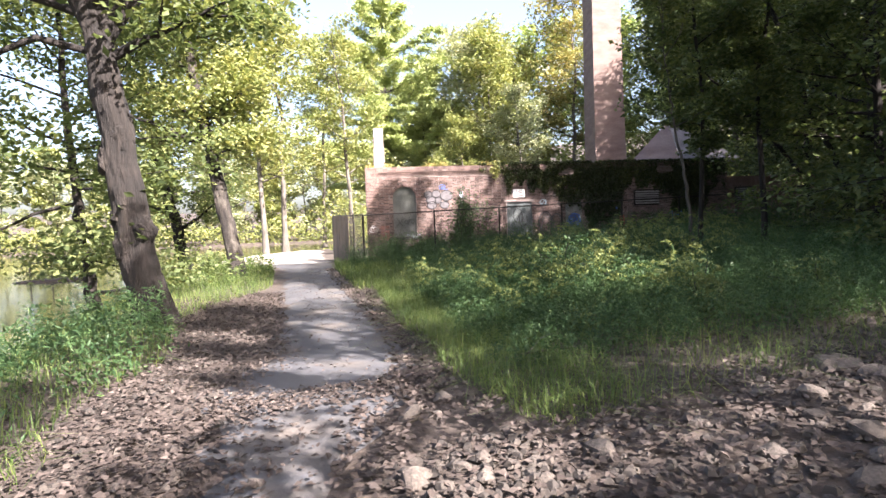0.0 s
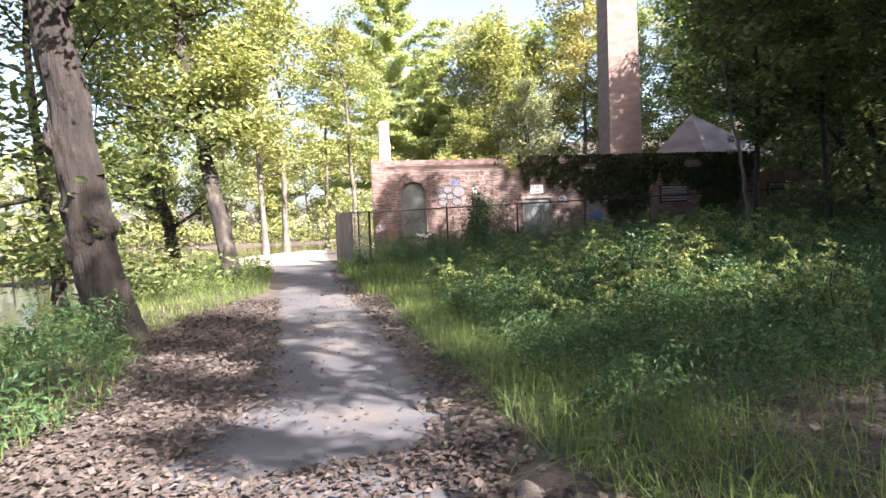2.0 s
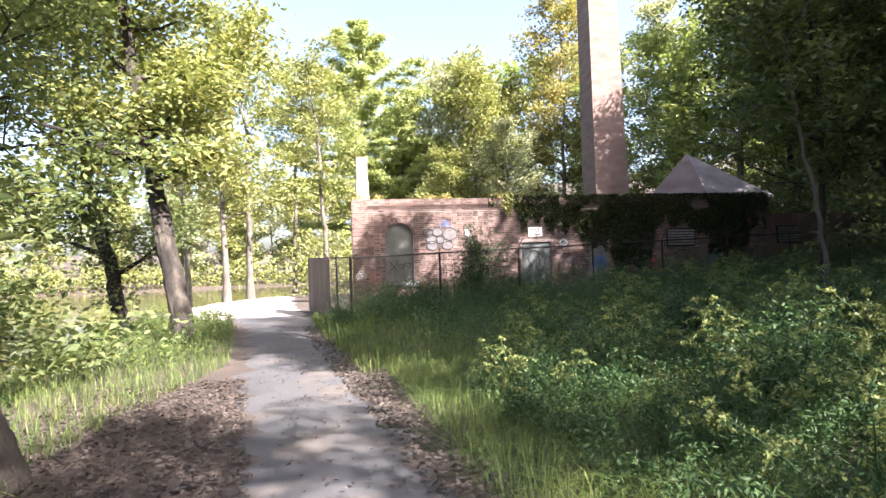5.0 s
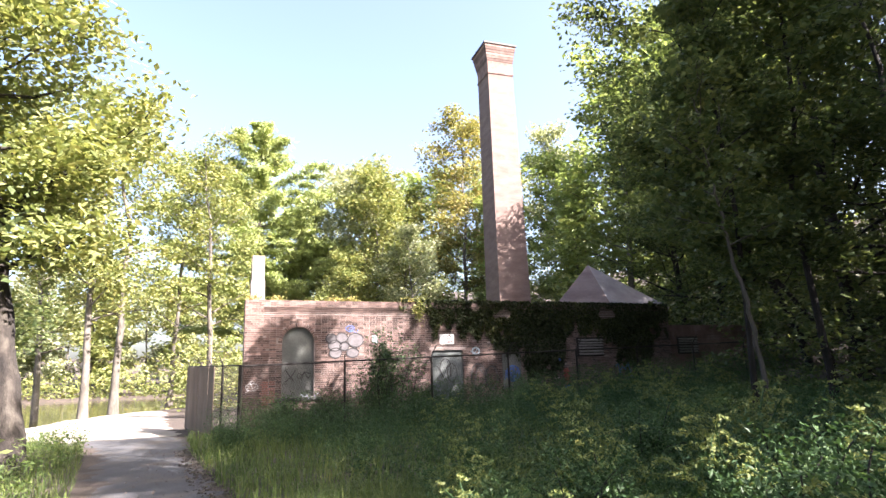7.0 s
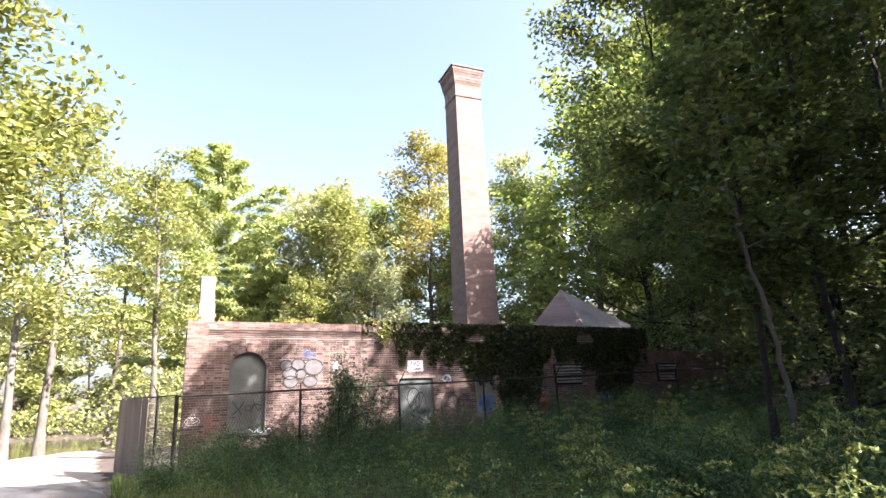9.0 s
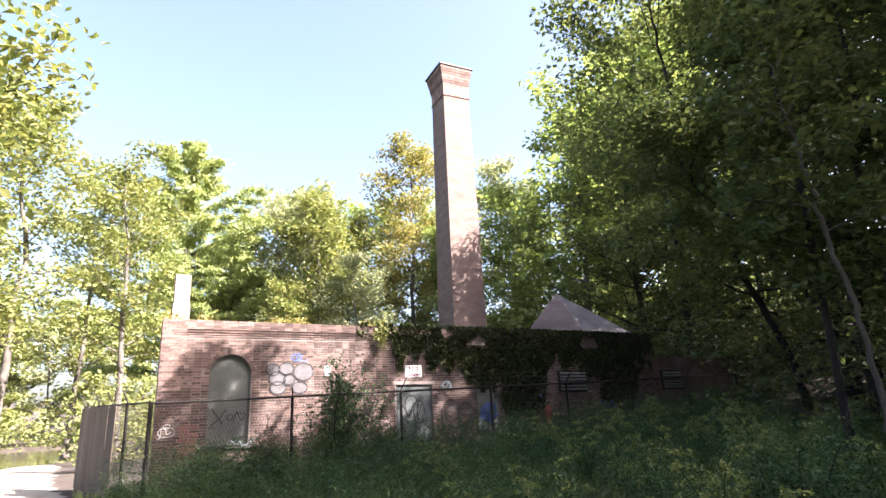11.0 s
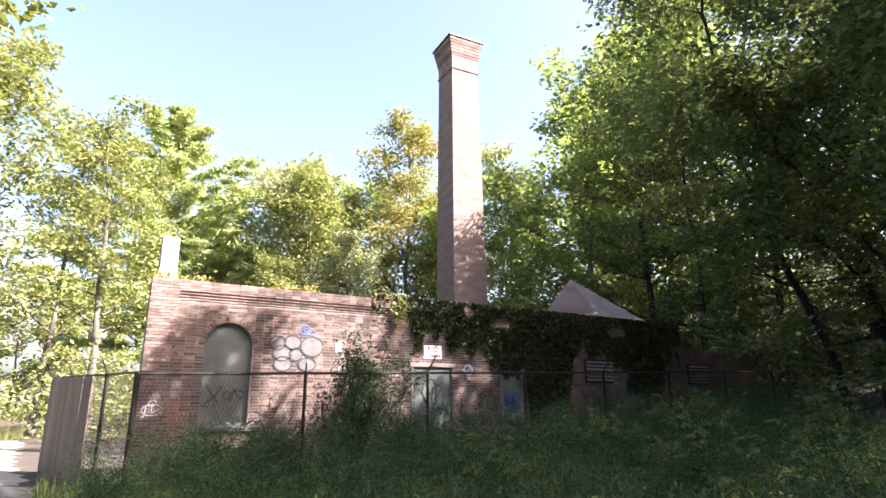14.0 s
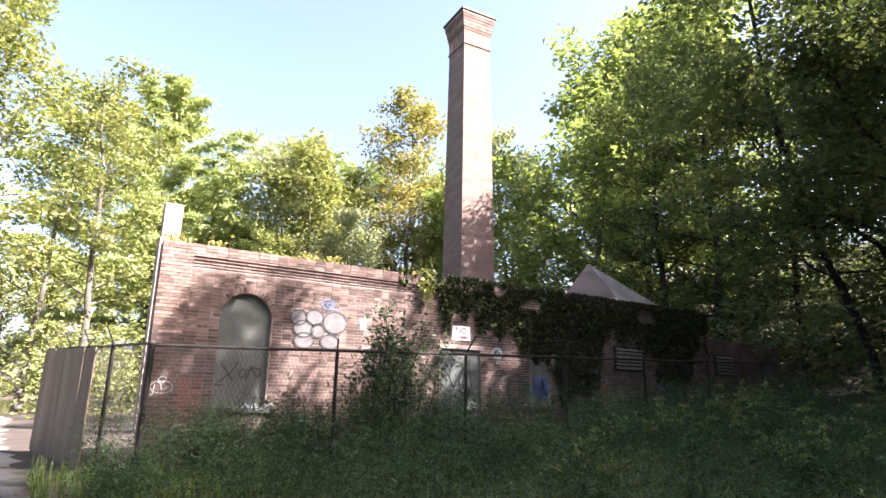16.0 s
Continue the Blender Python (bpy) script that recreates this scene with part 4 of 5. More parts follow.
# undergrowth of the dark wood, in the shade-darkened leaf colour
c = scatter(420, 8.6, 44, -8, 36, lambda x, y: ~((x < 20) & (y > 13.5)) & (x > 8.8 + 0.25 * np.abs(y - 5)))
cz = np.column_stack([c, gz(c[:, 0], c[:, 1]) + rngG.uniform(0.2, 4.2, len(c))])
leafy_mass("wood_undergrowth", "dark tangled undergrowth beneath the forest trees", cz, 58000, (0.9, 0.9, 0.8), 0.26, M["leaf_shaded"], 86)
c = scatter(150, -75, 14, 95.8, 99, lambda x, y: x > -999)
cz = np.column_stack([c, gz(c[:, 0], c[:, 1]) + rngG.uniform(0.2, 2.6, len(c))])
leafy_mass("shore_bushes", "sunlit bushes along the far shore", cz, 14000, (1.6, 0.8, 0.7), 0.5, M["leaf_maple"], 87)
c = scatter(120, -4, 34, 40, 50, lambda x, y: (pond(x, y) < -1.5))
cz = np.column_stack([c, gz(c[:, 0], c[:, 1]) + rngG.uniform(0.3, 3.5, len(c))])
leafy_mass("thicket", "light green thicket behind the building", cz, 16000, (1.3, 1.0, 0.9), 0.3, M["leaf_maple"], 88)

# shrub against the fence
shrub = thing("shrub", "dark leafy shrub growing up against the fence", "shrub")
rngS = np.random.default_rng(91)
stems, cc = Build(), []
for k in range(17):
    pts, rl = bough(rngS, (3.5 + rngS.normal(0, 0.32), 21.0 + rngS.normal(0, 0.15), 0.1), rngS.uniform(0, 6.28), radians(rngS.uniform(62, 88)), rngS.uniform(0.9, 2.75), 0.016, 7, 0.1, 0.1)
    stems.tube(pts, rl, 4)
    cc += list(pts[2:])
child("stalk", stems.mesh("stalk", M["bark"], True), shrub)
cc = np.array(cc)
pp = cc[rngS.integers(0, len(cc), 5200)] + rngS.normal(0, 1, (5200, 3)) * np.array([0.14, 0.14, 0.14])
v, f = leaf_cloud(pp, 0.105, rngS, 0.2, 0.4, 0.5)
child("foliage", quick_mesh("foliage", v, f, M["weed"]), shrub)


def bush(label, seed, h, r, n, leaf, mat):
    """Arching canes from one root, leaves along them."""
    rng = np.random.default_rng(seed)
    root = thing("bush", label, "shrub", "bushes in the meadow")
    canes, pts_all = Build(), []
    for k in range(20):
        pts, rl = bough(rng, (rng.normal(0, r * 0.25), rng.normal(0, r * 0.25), -0.05), rng.uniform(0, 6.28), radians(rng.uniform(45, 88)), h * rng.uniform(0.6, 1.35), 0.008, 7, -0.5, 0.14)
        canes.tube(pts, rl, 4)
        pts_all += list(pts[2:])
    child("cane", canes.mesh("cane", M["bark"], True), root)["kind"] = "stuff"
    c = np.array(pts_all)
    q = c[rng.integers(0, len(c), n)] + rng.normal(0, 1, (n, 3)) * np.array([0.13, 0.13, 0.10])
    q[:, 2] = np.maximum(q[:, 2], 0.03)
    v, f = leaf_cloud(q, leaf, rng, 0.25, 0.5, 0.3)
    child("foliage", quick_mesh("foliage", v, f, mat), root)
    return root


bramble = bush("dark green bramble bush among the meadow weeds", 141, 0.85, 0.6, 6500, 0.052, M["weed"])
broad = bush("broad-leaved bush with pale green leaves", 142, 0.6, 0.5, 1500, 0.075, M["leaf_green"])
move_to(bramble, 2.1, 7.7, 0, 0)
move_to(broad, 3.0, 5.9, 0, 0)
for x, y, sc, kind in ((3.1, 8.6, 0.9, bramble), (1.6, 9.4, 0.8, bramble), (5.6, 10.2, 0.9, bramble), (2.7, 6.5, 0.7, bramble), (3.9, 11.2, 0.9, bramble),
                       (1.5, 5.5, 0.6, broad), (4.6, 5.8, 0.8, broad), (0.9, 21.3, 1.0, bramble), (2.2, 21.2, 1.1, bramble), (4.9, 21.4, 0.9, bramble), (7.4, 19.6, 0.9, bramble), (-0.6, 19.6, 0.6, bramble)):
    place(kind, x, y, sc, x * 77, 0)

# ivy over the wall
rngI = np.random.default_rng(92)
n = 27000
ix, iz = rngI.uniform(4.6, 15.9, n * 3), rngI.uniform(0.3, 3.86, n * 3)
edge = np.interp(ix, [4.6, 5.2, 6.0, 7.0, 8.0, 9.0, 9.5, 10.3, 10.9, 11.2, 12.7, 13.1, 13.9, 14.7, 15.1, 15.9], [3.65, 3.3, 2.95, 2.75, 2.45, 2.1, 1.2, 1.0, 1.9, 2.75, 2.75, 2.1, 1.3, 1.6, 2.8, 3.1])
patch = np.array([noise.noise(Vector((a * 1.3, 0, b * 1.6))) for a, b in zip(ix, iz)])
strands = np.array([noise.noise(Vector((a * 3.6, 7, b * 0.5))) for a, b in zip(ix, iz)])
keep = (iz > edge - 0.1 + 0.7 * patch + 0.5 * strands + rngI.exponential(0.3, n * 3)) & (patch > -0.5)
ix, iz = ix[keep][:n], iz[keep][:n]
iy = WY - 0.02 - np.abs(rngI.normal(0, 0.028, len(ix)))
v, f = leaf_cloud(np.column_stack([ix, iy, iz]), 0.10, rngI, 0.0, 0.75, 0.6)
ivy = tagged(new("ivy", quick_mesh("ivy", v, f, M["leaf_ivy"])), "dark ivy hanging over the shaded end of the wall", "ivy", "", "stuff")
sprig = np.column_stack([rngI.normal(5.25, 0.10, 260), WY - 0.12 - np.abs(rngI.normal(0, 0.05, 260)), rngI.normal(3.55, 0.2, 260)])
v, f = leaf_cloud(sprig, 0.09, rngI, 0.1, 0.6, 0.5)
tagged(new("ivy_sprig", quick_mesh("ivy_sprig", v, f, M["leaf_maple"])), "yellow-green sprig hanging from the wall top", "ivy", "", "stuff")
tops = np.column_stack([rngI.choice([0.15, 0.9, 2.6, 3.1, 5.0, 5.3], 420) + rngI.normal(0, 0.12, 420), WY + 0.2 + rngI.normal(0, 0.08, 420), 3.8 + np.abs(rngI.normal(0, 0.07, 420))])
v, f = leaf_cloud(tops, 0.10, rngI, 0.3, 0.6)
tagged(new("wall_top_weeds", quick_mesh("wall_top_weeds", v, f, M["leaf_yellow"])), "yellowing weeds rooted along the wall top", "weeds", "", "stuff")


# ---- sprayed paint ----
def ribbon(pts, width, y, bld):
    """A flat stroke on the wall through (x, z) points."""
    p = np.asarray(pts, float)
    d = np.gradient(p, axis=0)
    d /= np.linalg.norm(d, axis=1)[:, None] + 1e-9
    s = np.column_stack([-d[:, 1], d[:, 0]]) * width / 2
    v = np.concatenate([np.column_stack([p[:, 0] + s[:, 0], np.full(len(p), y), p[:, 1] + s[:, 1]]), np.column_stack([p[:, 0] - s[:, 0], np.full(len(p), y), p[:, 1] - s[:, 1]])])
    m = len(p)
    i = np.arange(m - 1)
    bld.add(v, np.column_stack([i, i + m, i + m + 1, i + 1]))


def loop(cx, cz, rx, rz, a0=0.0, a1=360.0, n=22):
    a = np.radians(np.linspace(a0, a1, n))
    return np.column_stack([cx + rx * np.cos(a), cz + rz * np.sin(a)])


def scrawl(rng, x0, x1, z0, z1, n):
    t = np.linspace(0, 1, n * 5)
    k = np.arange(n)
    px, pz = x0 + (x1 - x0) * (k + rng.uniform(-0.8, 0.8, n)) / n, rng.uniform(z0, z1, n)
    return np.column_stack([np.interp(t * (n - 1), k, px), np.interp(t * (n - 1), k, pz)])


def disc(cx, cz, rx, rz, y, bld, n=20):
    a = np.linspace(0, 2 * np.pi, n, endpoint=False)
    for r0_, r1_ in ((0.0, 0.5), (0.5, 1.0)):
        v = np.concatenate([np.column_stack([cx + rx * r * np.cos(a), np.full(n, y), cz + rz * r * np.sin(a)]) for r in (max(r0_, 0.01), r1_)])
        i = np.arange(n)
        bld.add(v, np.column_stack([i, (i + 1) % n, (i + 1) % n + n, i + n]))


BUB = [(2.44, 2.63, 0.17, 0.14), (2.76, 2.65, 0.18, 0.15), (3.19, 2.58, 0.25, 0.21), (2.55, 2.42, 0.2, 0.16), (2.84, 2.40, 0.14, 0.13), (2.57, 2.20, 0.19, 0.15), (3.1, 2.2, 0.19, 0.14)]
fy = WY - 0.011
tag1 = thing("bubble_graffiti", "silver bubble-letter graffiti outlined in black on the brick", "graffiti")
for k, (cx, cz, rx, rz) in enumerate(BUB):
    b = Build()
    disc(cx, cz, rx, rz, fy + 0.0006 * k, b)
    child("bubble", b.mesh("bubble", M["paint_silver"]), tag1)
    b = Build()
    ribbon(loop(cx, cz, rx, rz, 8, 356), 0.03, fy - 0.006, b)
    child("outline", b.mesh("outline", M["paint_black"]), tag1)


def scrawl_thing(label, mat, strokes, y):
    g = thing("graffiti_scrawl", label, "graffiti", "sprayed scrawls")
    for pts, w in strokes:
        b = Build()
        ribbon(pts, w, y, b)
        child("stroke", b.mesh("stroke", M[mat]), g)
    return g


rg = np.random.default_rng(95)
scrawl_thing("black sprayed scrawl across the boarded window", "paint_black", [([(1.12, 1.75), (1.24, 1.58), (1.36, 1.42)], 0.03), ([(1.42, 1.74), (1.3, 1.55), (1.12, 1.4)], 0.03), (loop(1.52, 1.56, 0.06, 0.07), 0.022),
             (scrawl(rg, 1.58, 1.9, 1.38, 1.78, 6), 0.024), ([(1.6, 1.6), (1.72, 1.66), (1.86, 1.62)], 0.028), ([(1.05, 1.36), (1.2, 1.34)], 0.02)], WY + 0.104)
scrawl_thing("white sprayed tag low on the corner pier", "paint_white", [(scrawl(rg, 0.02, 0.36, 1.16, 1.42, 9), 0.014), (loop(0.19, 1.3, 0.17, 0.1), 0.014), (loop(0.19, 1.42, 0.06, 0.05), 0.012)], WY - 0.068)
scrawl_thing("pale blue tag along the window sill", "paint_pale_blue", [(scrawl(rg, 1.55, 2.12, 0.9, 1.06, 10), 0.02)], WY - 0.076)
scrawl_thing("small blue swirl high on the brick", "paint_blue", [(loop(3.02, 2.93, 0.13, 0.09), 0.02), (loop(3.05, 2.92, 0.05, 0.04), 0.02), ([(3.1, 2.84), (3.22, 2.82), (3.3, 2.9)], 0.016)], fy)
scrawl_thing("faint blue patch of spray on sunlit brick", "paint_pale_blue", [([(3.74 + 0.05 * k, 2.72), (3.76 + 0.05 * k, 2.48)], 0.04) for k in range(3)], fy)
scrawl_thing("black looping scrawl on the blue-green door", "paint_black", [(loop(6.2, 1.66, 0.2, 0.28, -40, 250), 0.028), (loop(6.42, 1.5, 0.16, 0.3, 60, 330), 0.028), (scrawl(rg, 5.95, 6.7, 1.1, 1.9, 8), 0.022)], WY + 0.054)
scrawl_thing("pale blue sprayed ring beside the door", "paint_pale_blue", [(loop(7.3, 2.18, 0.13, 0.11), 0.05), (scrawl(rg, 7.1, 7.5, 2.1, 2.28, 5), 0.025)], fy)
scrawl_thing("dull silver scrawl between door and window", "paint_silver", [(loop(7.35, 1.35, 0.26, 0.4, 30, 330), 0.05), (loop(7.85, 1.3, 0.22, 0.36), 0.05), (scrawl(rg, 7.1, 8.1, 0.9, 1.7, 7), 0.04)], fy)
scrawl_thing("dark outlines over dull silver letters", "paint_black", [(loop(7.38, 1.33, 0.31, 0.45, 20, 340), 0.022), (loop(7.88, 1.28, 0.27, 0.41), 0.022)], fy - 0.003)
scrawl_thing("dark blue scrawl in deep shade", "paint_blue", [(scrawl(rg, 13.0, 13.8, 1.0, 1.7, 10), 0.05)], WY - 0.12)
scrawl_thing("red and blue daub at the foot of the wall", "paint_red", [([(10.75, 1.5), (10.8, 1.2), (10.78, 0.95)], 0.22), ([(10.66, 1.3), (10.9, 1.25)], 0.12)], WY - 0.14)
scrawl_thing("blue daub beneath the red one", "paint_blue", [([(10.68, 0.84), (10.92, 0.86)], 0.16), ([(10.5, 1.85), (10.56, 1.78)], 0.07)], WY - 0.14)
# second window, painted over
win2 = part("window_board", box_bm(8.27, 9.0, WY - 0.035, WY - 0.014, 1.0, 2.05, 0.004), M["board"], building, "grey board painted over with blue spray")
part("window_sill", box_bm(8.2, 9.08, WY - 0.09, WY - 0.012, 0.9, 0.995, 0.01), M["sill_stone"], building)
scrawl_thing("bright blue scrawl over a boarded window", "paint_blue", [(scrawl(rg, 8.35, 8.98, 1.1, 1.6, 11), 0.045), (loop(8.66, 1.4, 0.24, 0.25), 0.065), (loop(8.62, 1.36, 0.13, 0.2), 0.06), (scrawl(rg, 8.38, 8.95, 1.0, 1.75, 9), 0.05)], WY - 0.041)

# ---- warning sign ----
sign = thing("warning_sign", "white metal warning sign with dark red letters on brick", "sign")
part("plate", box_bm(6.0, 6.5, WY - 0.022, WY - 0.014, 2.42, 2.74, 0.002), M["sign_white"], sign)
M["sign_red"] = rough_surface("sign_letters", [(0.3, (0.0992, 0.0186, 0.031)), (0.7, (0.1488, 0.031, 0.0434))], 20, 60, 0.6, 0.1, 0.001)
fc = bpy.data.curves.new("letters", "FONT")
fc.body, fc.size, fc.align_x, fc.extrude = "NO", 0.19, "CENTER", 0.001
tmp = new("letters_tmp", fc)
bpy.context.view_layer.update()
lm = bpy.data.meshes.new_from_object(tmp.evaluated_get(bpy.context.evaluated_depsgraph_get()))
bpy.data.objects.remove(tmp)
lm.materials.clear()
lm.materials.append(M["sign_red"])
lo = child("letters", lm, sign, "dark red letters")
lo.matrix_basis = pose(6.25, WY - 0.0245, 2.575, 90, 0, 0)
for k in range(9):
    w0 = 6.045 + k * 0.046
    part("letter_bar", box_bm(w0, w0 + 0.034, WY - 0.025, WY - 0.0225, 2.45, 2.515), M["sign_red"], sign)

# ---- goldenrod ----
gr = thing("goldenrod", "arching goldenrod with pale yellow-green plumes", "plant", "goldenrod in the meadow")
rg2 = np.random.default_rng(97)
st, lv, lf = Build(), [], []
for k in range(5):
    pts, rl = bough(rg2, rg2.normal(0, 0.06, 3) * np.array([1, 1, 0]), rg2.uniform(0, 6.28), radians(rg2.uniform(62, 85)), rg2.uniform(0.75, 1.15), 0.006, 8, -0.5, 0.05)
    st.tube(pts, rl, 4)
    for p in pts[1:6]:
        lf.append(p + rg2.normal(0, 1, (26, 3)) * np.array([0.09, 0.09, 0.05]))
    for q in range(7):
        s0 = pts[5 + q % 4]
        bp, br = bough(rg2, s0, rg2.uniform(0, 6.28), radians(rg2.uniform(10, 45)), rg2.uniform(0.16, 0.34), 0.003, 6, -1.2, 0.05)
        st.tube(bp, br, 3)
        kk = np.repeat(bp[1:], 6, 0)
        lv.append(kk + rg2.normal(0, 0.012, kk.shape))
child("stalk", st.mesh("stalk", M["weed"], True), gr)["kind"] = "stuff"
v, f = leaf_cloud(np.concatenate(lf), 0.085, rg2, 0.1, 0.22, 0.2)
child("foliage", quick_mesh("foliage", v, f, M["weed"]), gr)
v, f = leaf_cloud(np.concatenate(lv), 0.04, rg2, 0.1, 0.5, -0.5)
child("flower_head", quick_mesh("flower_head", v, f, M["goldenrod"]), gr)
gr.matrix_world = pose(2.5, 8.6, float(gz(2.5, 8.6)), 0, 0, 20)
for k, (x, y, s) in enumerate(((0.35, 8.7, 0.85), (1.2, 7.2, 1.0), (1.9, 6.6, 1.0), (3.2, 7.6, 1.05), (2.0, 9.6, 0.95), (3.6, 9.6, 1.1), (4.4, 8.4, 1.1), (3.0, 11.2, 1.0), (4.9, 10.6, 1.1), (5.6, 9.2, 1.1), (1.2, 10.4, 0.85),
                               (2.2, 12.8, 0.9), (4.2, 13.2, 1.0), (6.2, 12.8, 1.05), (5.3, 15.0, 1.0), (7.4, 14.6, 1.1), (8.4, 17.2, 1.1), (6.6, 17.4, 1.0), (9.8, 18.2, 1.1), (3.2, 16.2, 0.85), (10.8, 16.0, 1.1), (1.1, 6.2, 0.8), (2.7, 5.8, 0.9), (11.6, 18.8, 1.1), (4.6, 18.8, 0.8))):
    copy_thing(gr, Matrix.Translation((x, y, float(gz(x, y)) - 0.02)) @ Matrix.Rotation(k * 1.9, 4, "Z") @ Matrix.Scale(s, 4))


# ---- stones and litter ----
def stone_mesh(seed):
    rng = np.random.default_rng(seed)
    bm = bmesh.new()
    bmesh.ops.create_icosphere(bm, subdivisions=2, radius=1.0)
    cuts = [(Vector(rng.normal(0, 1, 3)).normalized(), rng.uniform(0.45, 0.8)) for _ in range(9)]
    for vv in bm.verts:
        for nn, d in cuts:
            e = vv.co.dot(nn) - d
            if e > 0:
                vv.co -= nn * e * 0.92
        vv.co = Vector((vv.co.x * 1.25, vv.co.y, vv.co.z * 0.68)) * (1 + 0.06 * noise.noise(vv.co * 2.3 + Vector((seed, 0, 0))))
    me = bpy.data.meshes.new("stone")
    bm.to_mesh(me)
    bm.free()
    me.materials.append(M["stone"])
    return me


stones = [stone_mesh(100 + k) for k in range(8)]
rgs = np.random.default_rng(101)


def lay_stones(n, x0, x1, y0, y1, lo_, hi_, keep):
    k = 0
    while k < n:
        x, y = rgs.uniform(x0, x1), rgs.uniform(y0, y1)
        if not keep(x, y):
            continue
        s = lo_ + (hi_ - lo_) * rgs.random() ** 2.6
        ob = tagged(new("stone", stones[rgs.integers(8)]), "rough grey-brown fieldstone lying on the ground", "stone", "loose stones by the path")
        ob.matrix_world = Matrix.Translation((x, y, float(gz(x, y)) + s * 0.22)) @ Euler((rgs.normal(0, 0.25), rgs.normal(0, 0.25), rgs.uniform(0, 6.28))).to_matrix().to_4x4() @ Matrix.Scale(s, 4)
        k += 1


lay_stones(195, -1.0, 4.4, 1.6, 4.6, 0.03, 0.12, lambda x, y: y < 2.9 + 0.34 * x or rgs.random() < 0.1)
lay_stones(45, -3.2, -1.3, 0.9, 2.6, 0.04, 0.14, lambda x, y: x < -1.6 or rgs.random() < 0.3)
lay_stones(22, -2.6, 0.0, 2.5, 7.5, 0.03, 0.075, lambda x, y: abs(x + 1.35) > 0.55 or rgs.random() < 0.35)
lay_stones(25, 1.6, 4.6, 2.0, 4.0, 0.04, 0.12, lambda x, y: True)
lay_stones(13, -1.3, -0.5, 7.0, 13.0, 0.025, 0.06, lambda x, y: x > path_edges(y)[1] - 0.15)


def pebbles(n, xy):
    s = 0.01 + 0.034 * rgs.random(n) ** 2.2
    z = gz(xy[:, 0], xy[:, 1]) + 0.02
    a = rgs.uniform(0, 6.28, n)
    v = []
    for q in range(4):
        rad_ = s * rgs.uniform(0.7, 1.4, n)
        v.append(np.column_stack([xy[:, 0] + rad_ * np.cos(a + q * 1.57), xy[:, 1] + rad_ * np.sin(a + q * 1.57), z]))
    for q in range(4):
        rad_ = s * rgs.uniform(0.3, 0.75, n)
        v.append(np.column_stack([xy[:, 0] + rad_ * np.cos(a + q * 1.57), xy[:, 1] + rad_ * np.sin(a + q * 1.57), z + s * rgs.uniform(0.5, 0.9, n)]))
    V = np.stack(v, 1).reshape(-1, 3)
    base = np.array([(0, 1, 5, 4), (1, 2, 6, 5), (2, 3, 7, 6), (3, 0, 4, 7), (4, 5, 6, 7)])
    F = (np.arange(n)[:, None, None] * 8 + base[None]).reshape(-1, 4)
    return V, F


pxy = np.concatenate([scatter(2800, -1.0, 5.4, 1.4, 5.0, lambda x, y: y < 3.1 + 0.34 * x), scatter(1500, -3.2, 0.0, 1.6, 9, lambda x, y: (np.abs(x + 1.25) > 0.75) | (np.abs(y - 4.1 - 0.25 * x - 0.3) < 0.25)),
                      scatter(900, -3.5, -0.6, 9, 20, lambda x, y: (x > path_edges(y)[1] - 0.25) & (x < path_edges(y)[1] + 0.2))])
V, F = pebbles(len(pxy), pxy)
tagged(new("pebbles", quick_mesh("pebbles", V, F, M["stone"])), "small stones and rubble strewn over the earth", "pebbles", "", "stuff")


def litter(label, xy, size, seed, lift=0.025):
    rng = np.random.default_rng(seed)
    p = np.column_stack([xy, gz(xy[:, 0], xy[:, 1]) + lift + rng.uniform(0, 0.03, len(xy))])
    v, f = leaf_cloud(p, size, rng, 1.4, 0.7)
    tagged(new("leaf_litter", quick_mesh("leaf_litter", v, f, M["litter"])), label, "leaf litter", "", "stuff")


litter("brown dead leaves drifted beside the path",
       scatter(17000, -4.4, -1.5, 2.0, 12.5, lambda x, y: x < path_edges(y)[0] + np.clip(1.1 - 0.12 * y, 0.1, 0.9) * rngG.random(len(x))), 0.05, 111)
litter("brown dead leaves along the grass edge", scatter(2600, -1.2, 1.0, 2.0, 13.0, lambda x, y: np.abs(x - path_edges(y)[1] - 0.05) < 0.28), 0.06, 112)
litter("brown dead leaves among the stones", scatter(9000, -2.6, 5.4, 1.2, 6.0, lambda x, y: (y < 3.9 + 0.4 * np.maximum(x, 0)) & ((x < -2.0) | (x > -0.7) | (rngG.random(len(x)) < 0.3))), 0.055, 113)
litter("scattered dead leaves on the asphalt", scatter(1100, -2.3, -0.4, 1, 20, lambda x, y: (x > path_edges(y)[0]) & (x < path_edges(y)[1])), 0.042, 114, 0.035)
litter("drift of dead leaves and grit across the path", scatter(1300, -2.1, -0.4, 3.3, 4.7, lambda x, y: np.abs(y - 4.1 - 0.25 * x - 0.3) < 0.28), 0.045, 115, 0.035)

# ---- islet and driftwood ----
isl = thing("islet", "low muddy islet with scrub in the pond", "islet", "", (-14.0, 28.4, WATER))
rr_ = np.random.default_rng(120)
ang = np.linspace(0, 2 * np.pi, 20, endpoint=False)
wob = 1 + 0.18 * rr_.normal(0, 1, 20)
rings = [np.column_stack([1.45 * s * wob * np.cos(ang), 0.8 * s * wob * np.sin(ang), np.full(20, z)]) for s, z in ((1.05, -0.35), (0.97, 0.03), (0.7, 0.1), (0.05, 0.13))]
fi = [(i * 20 + j, i * 20 + (j + 1) % 20, (i + 1) * 20 + (j + 1) % 20, (i + 1) * 20 + j) for i in range(3) for j in range(20)]
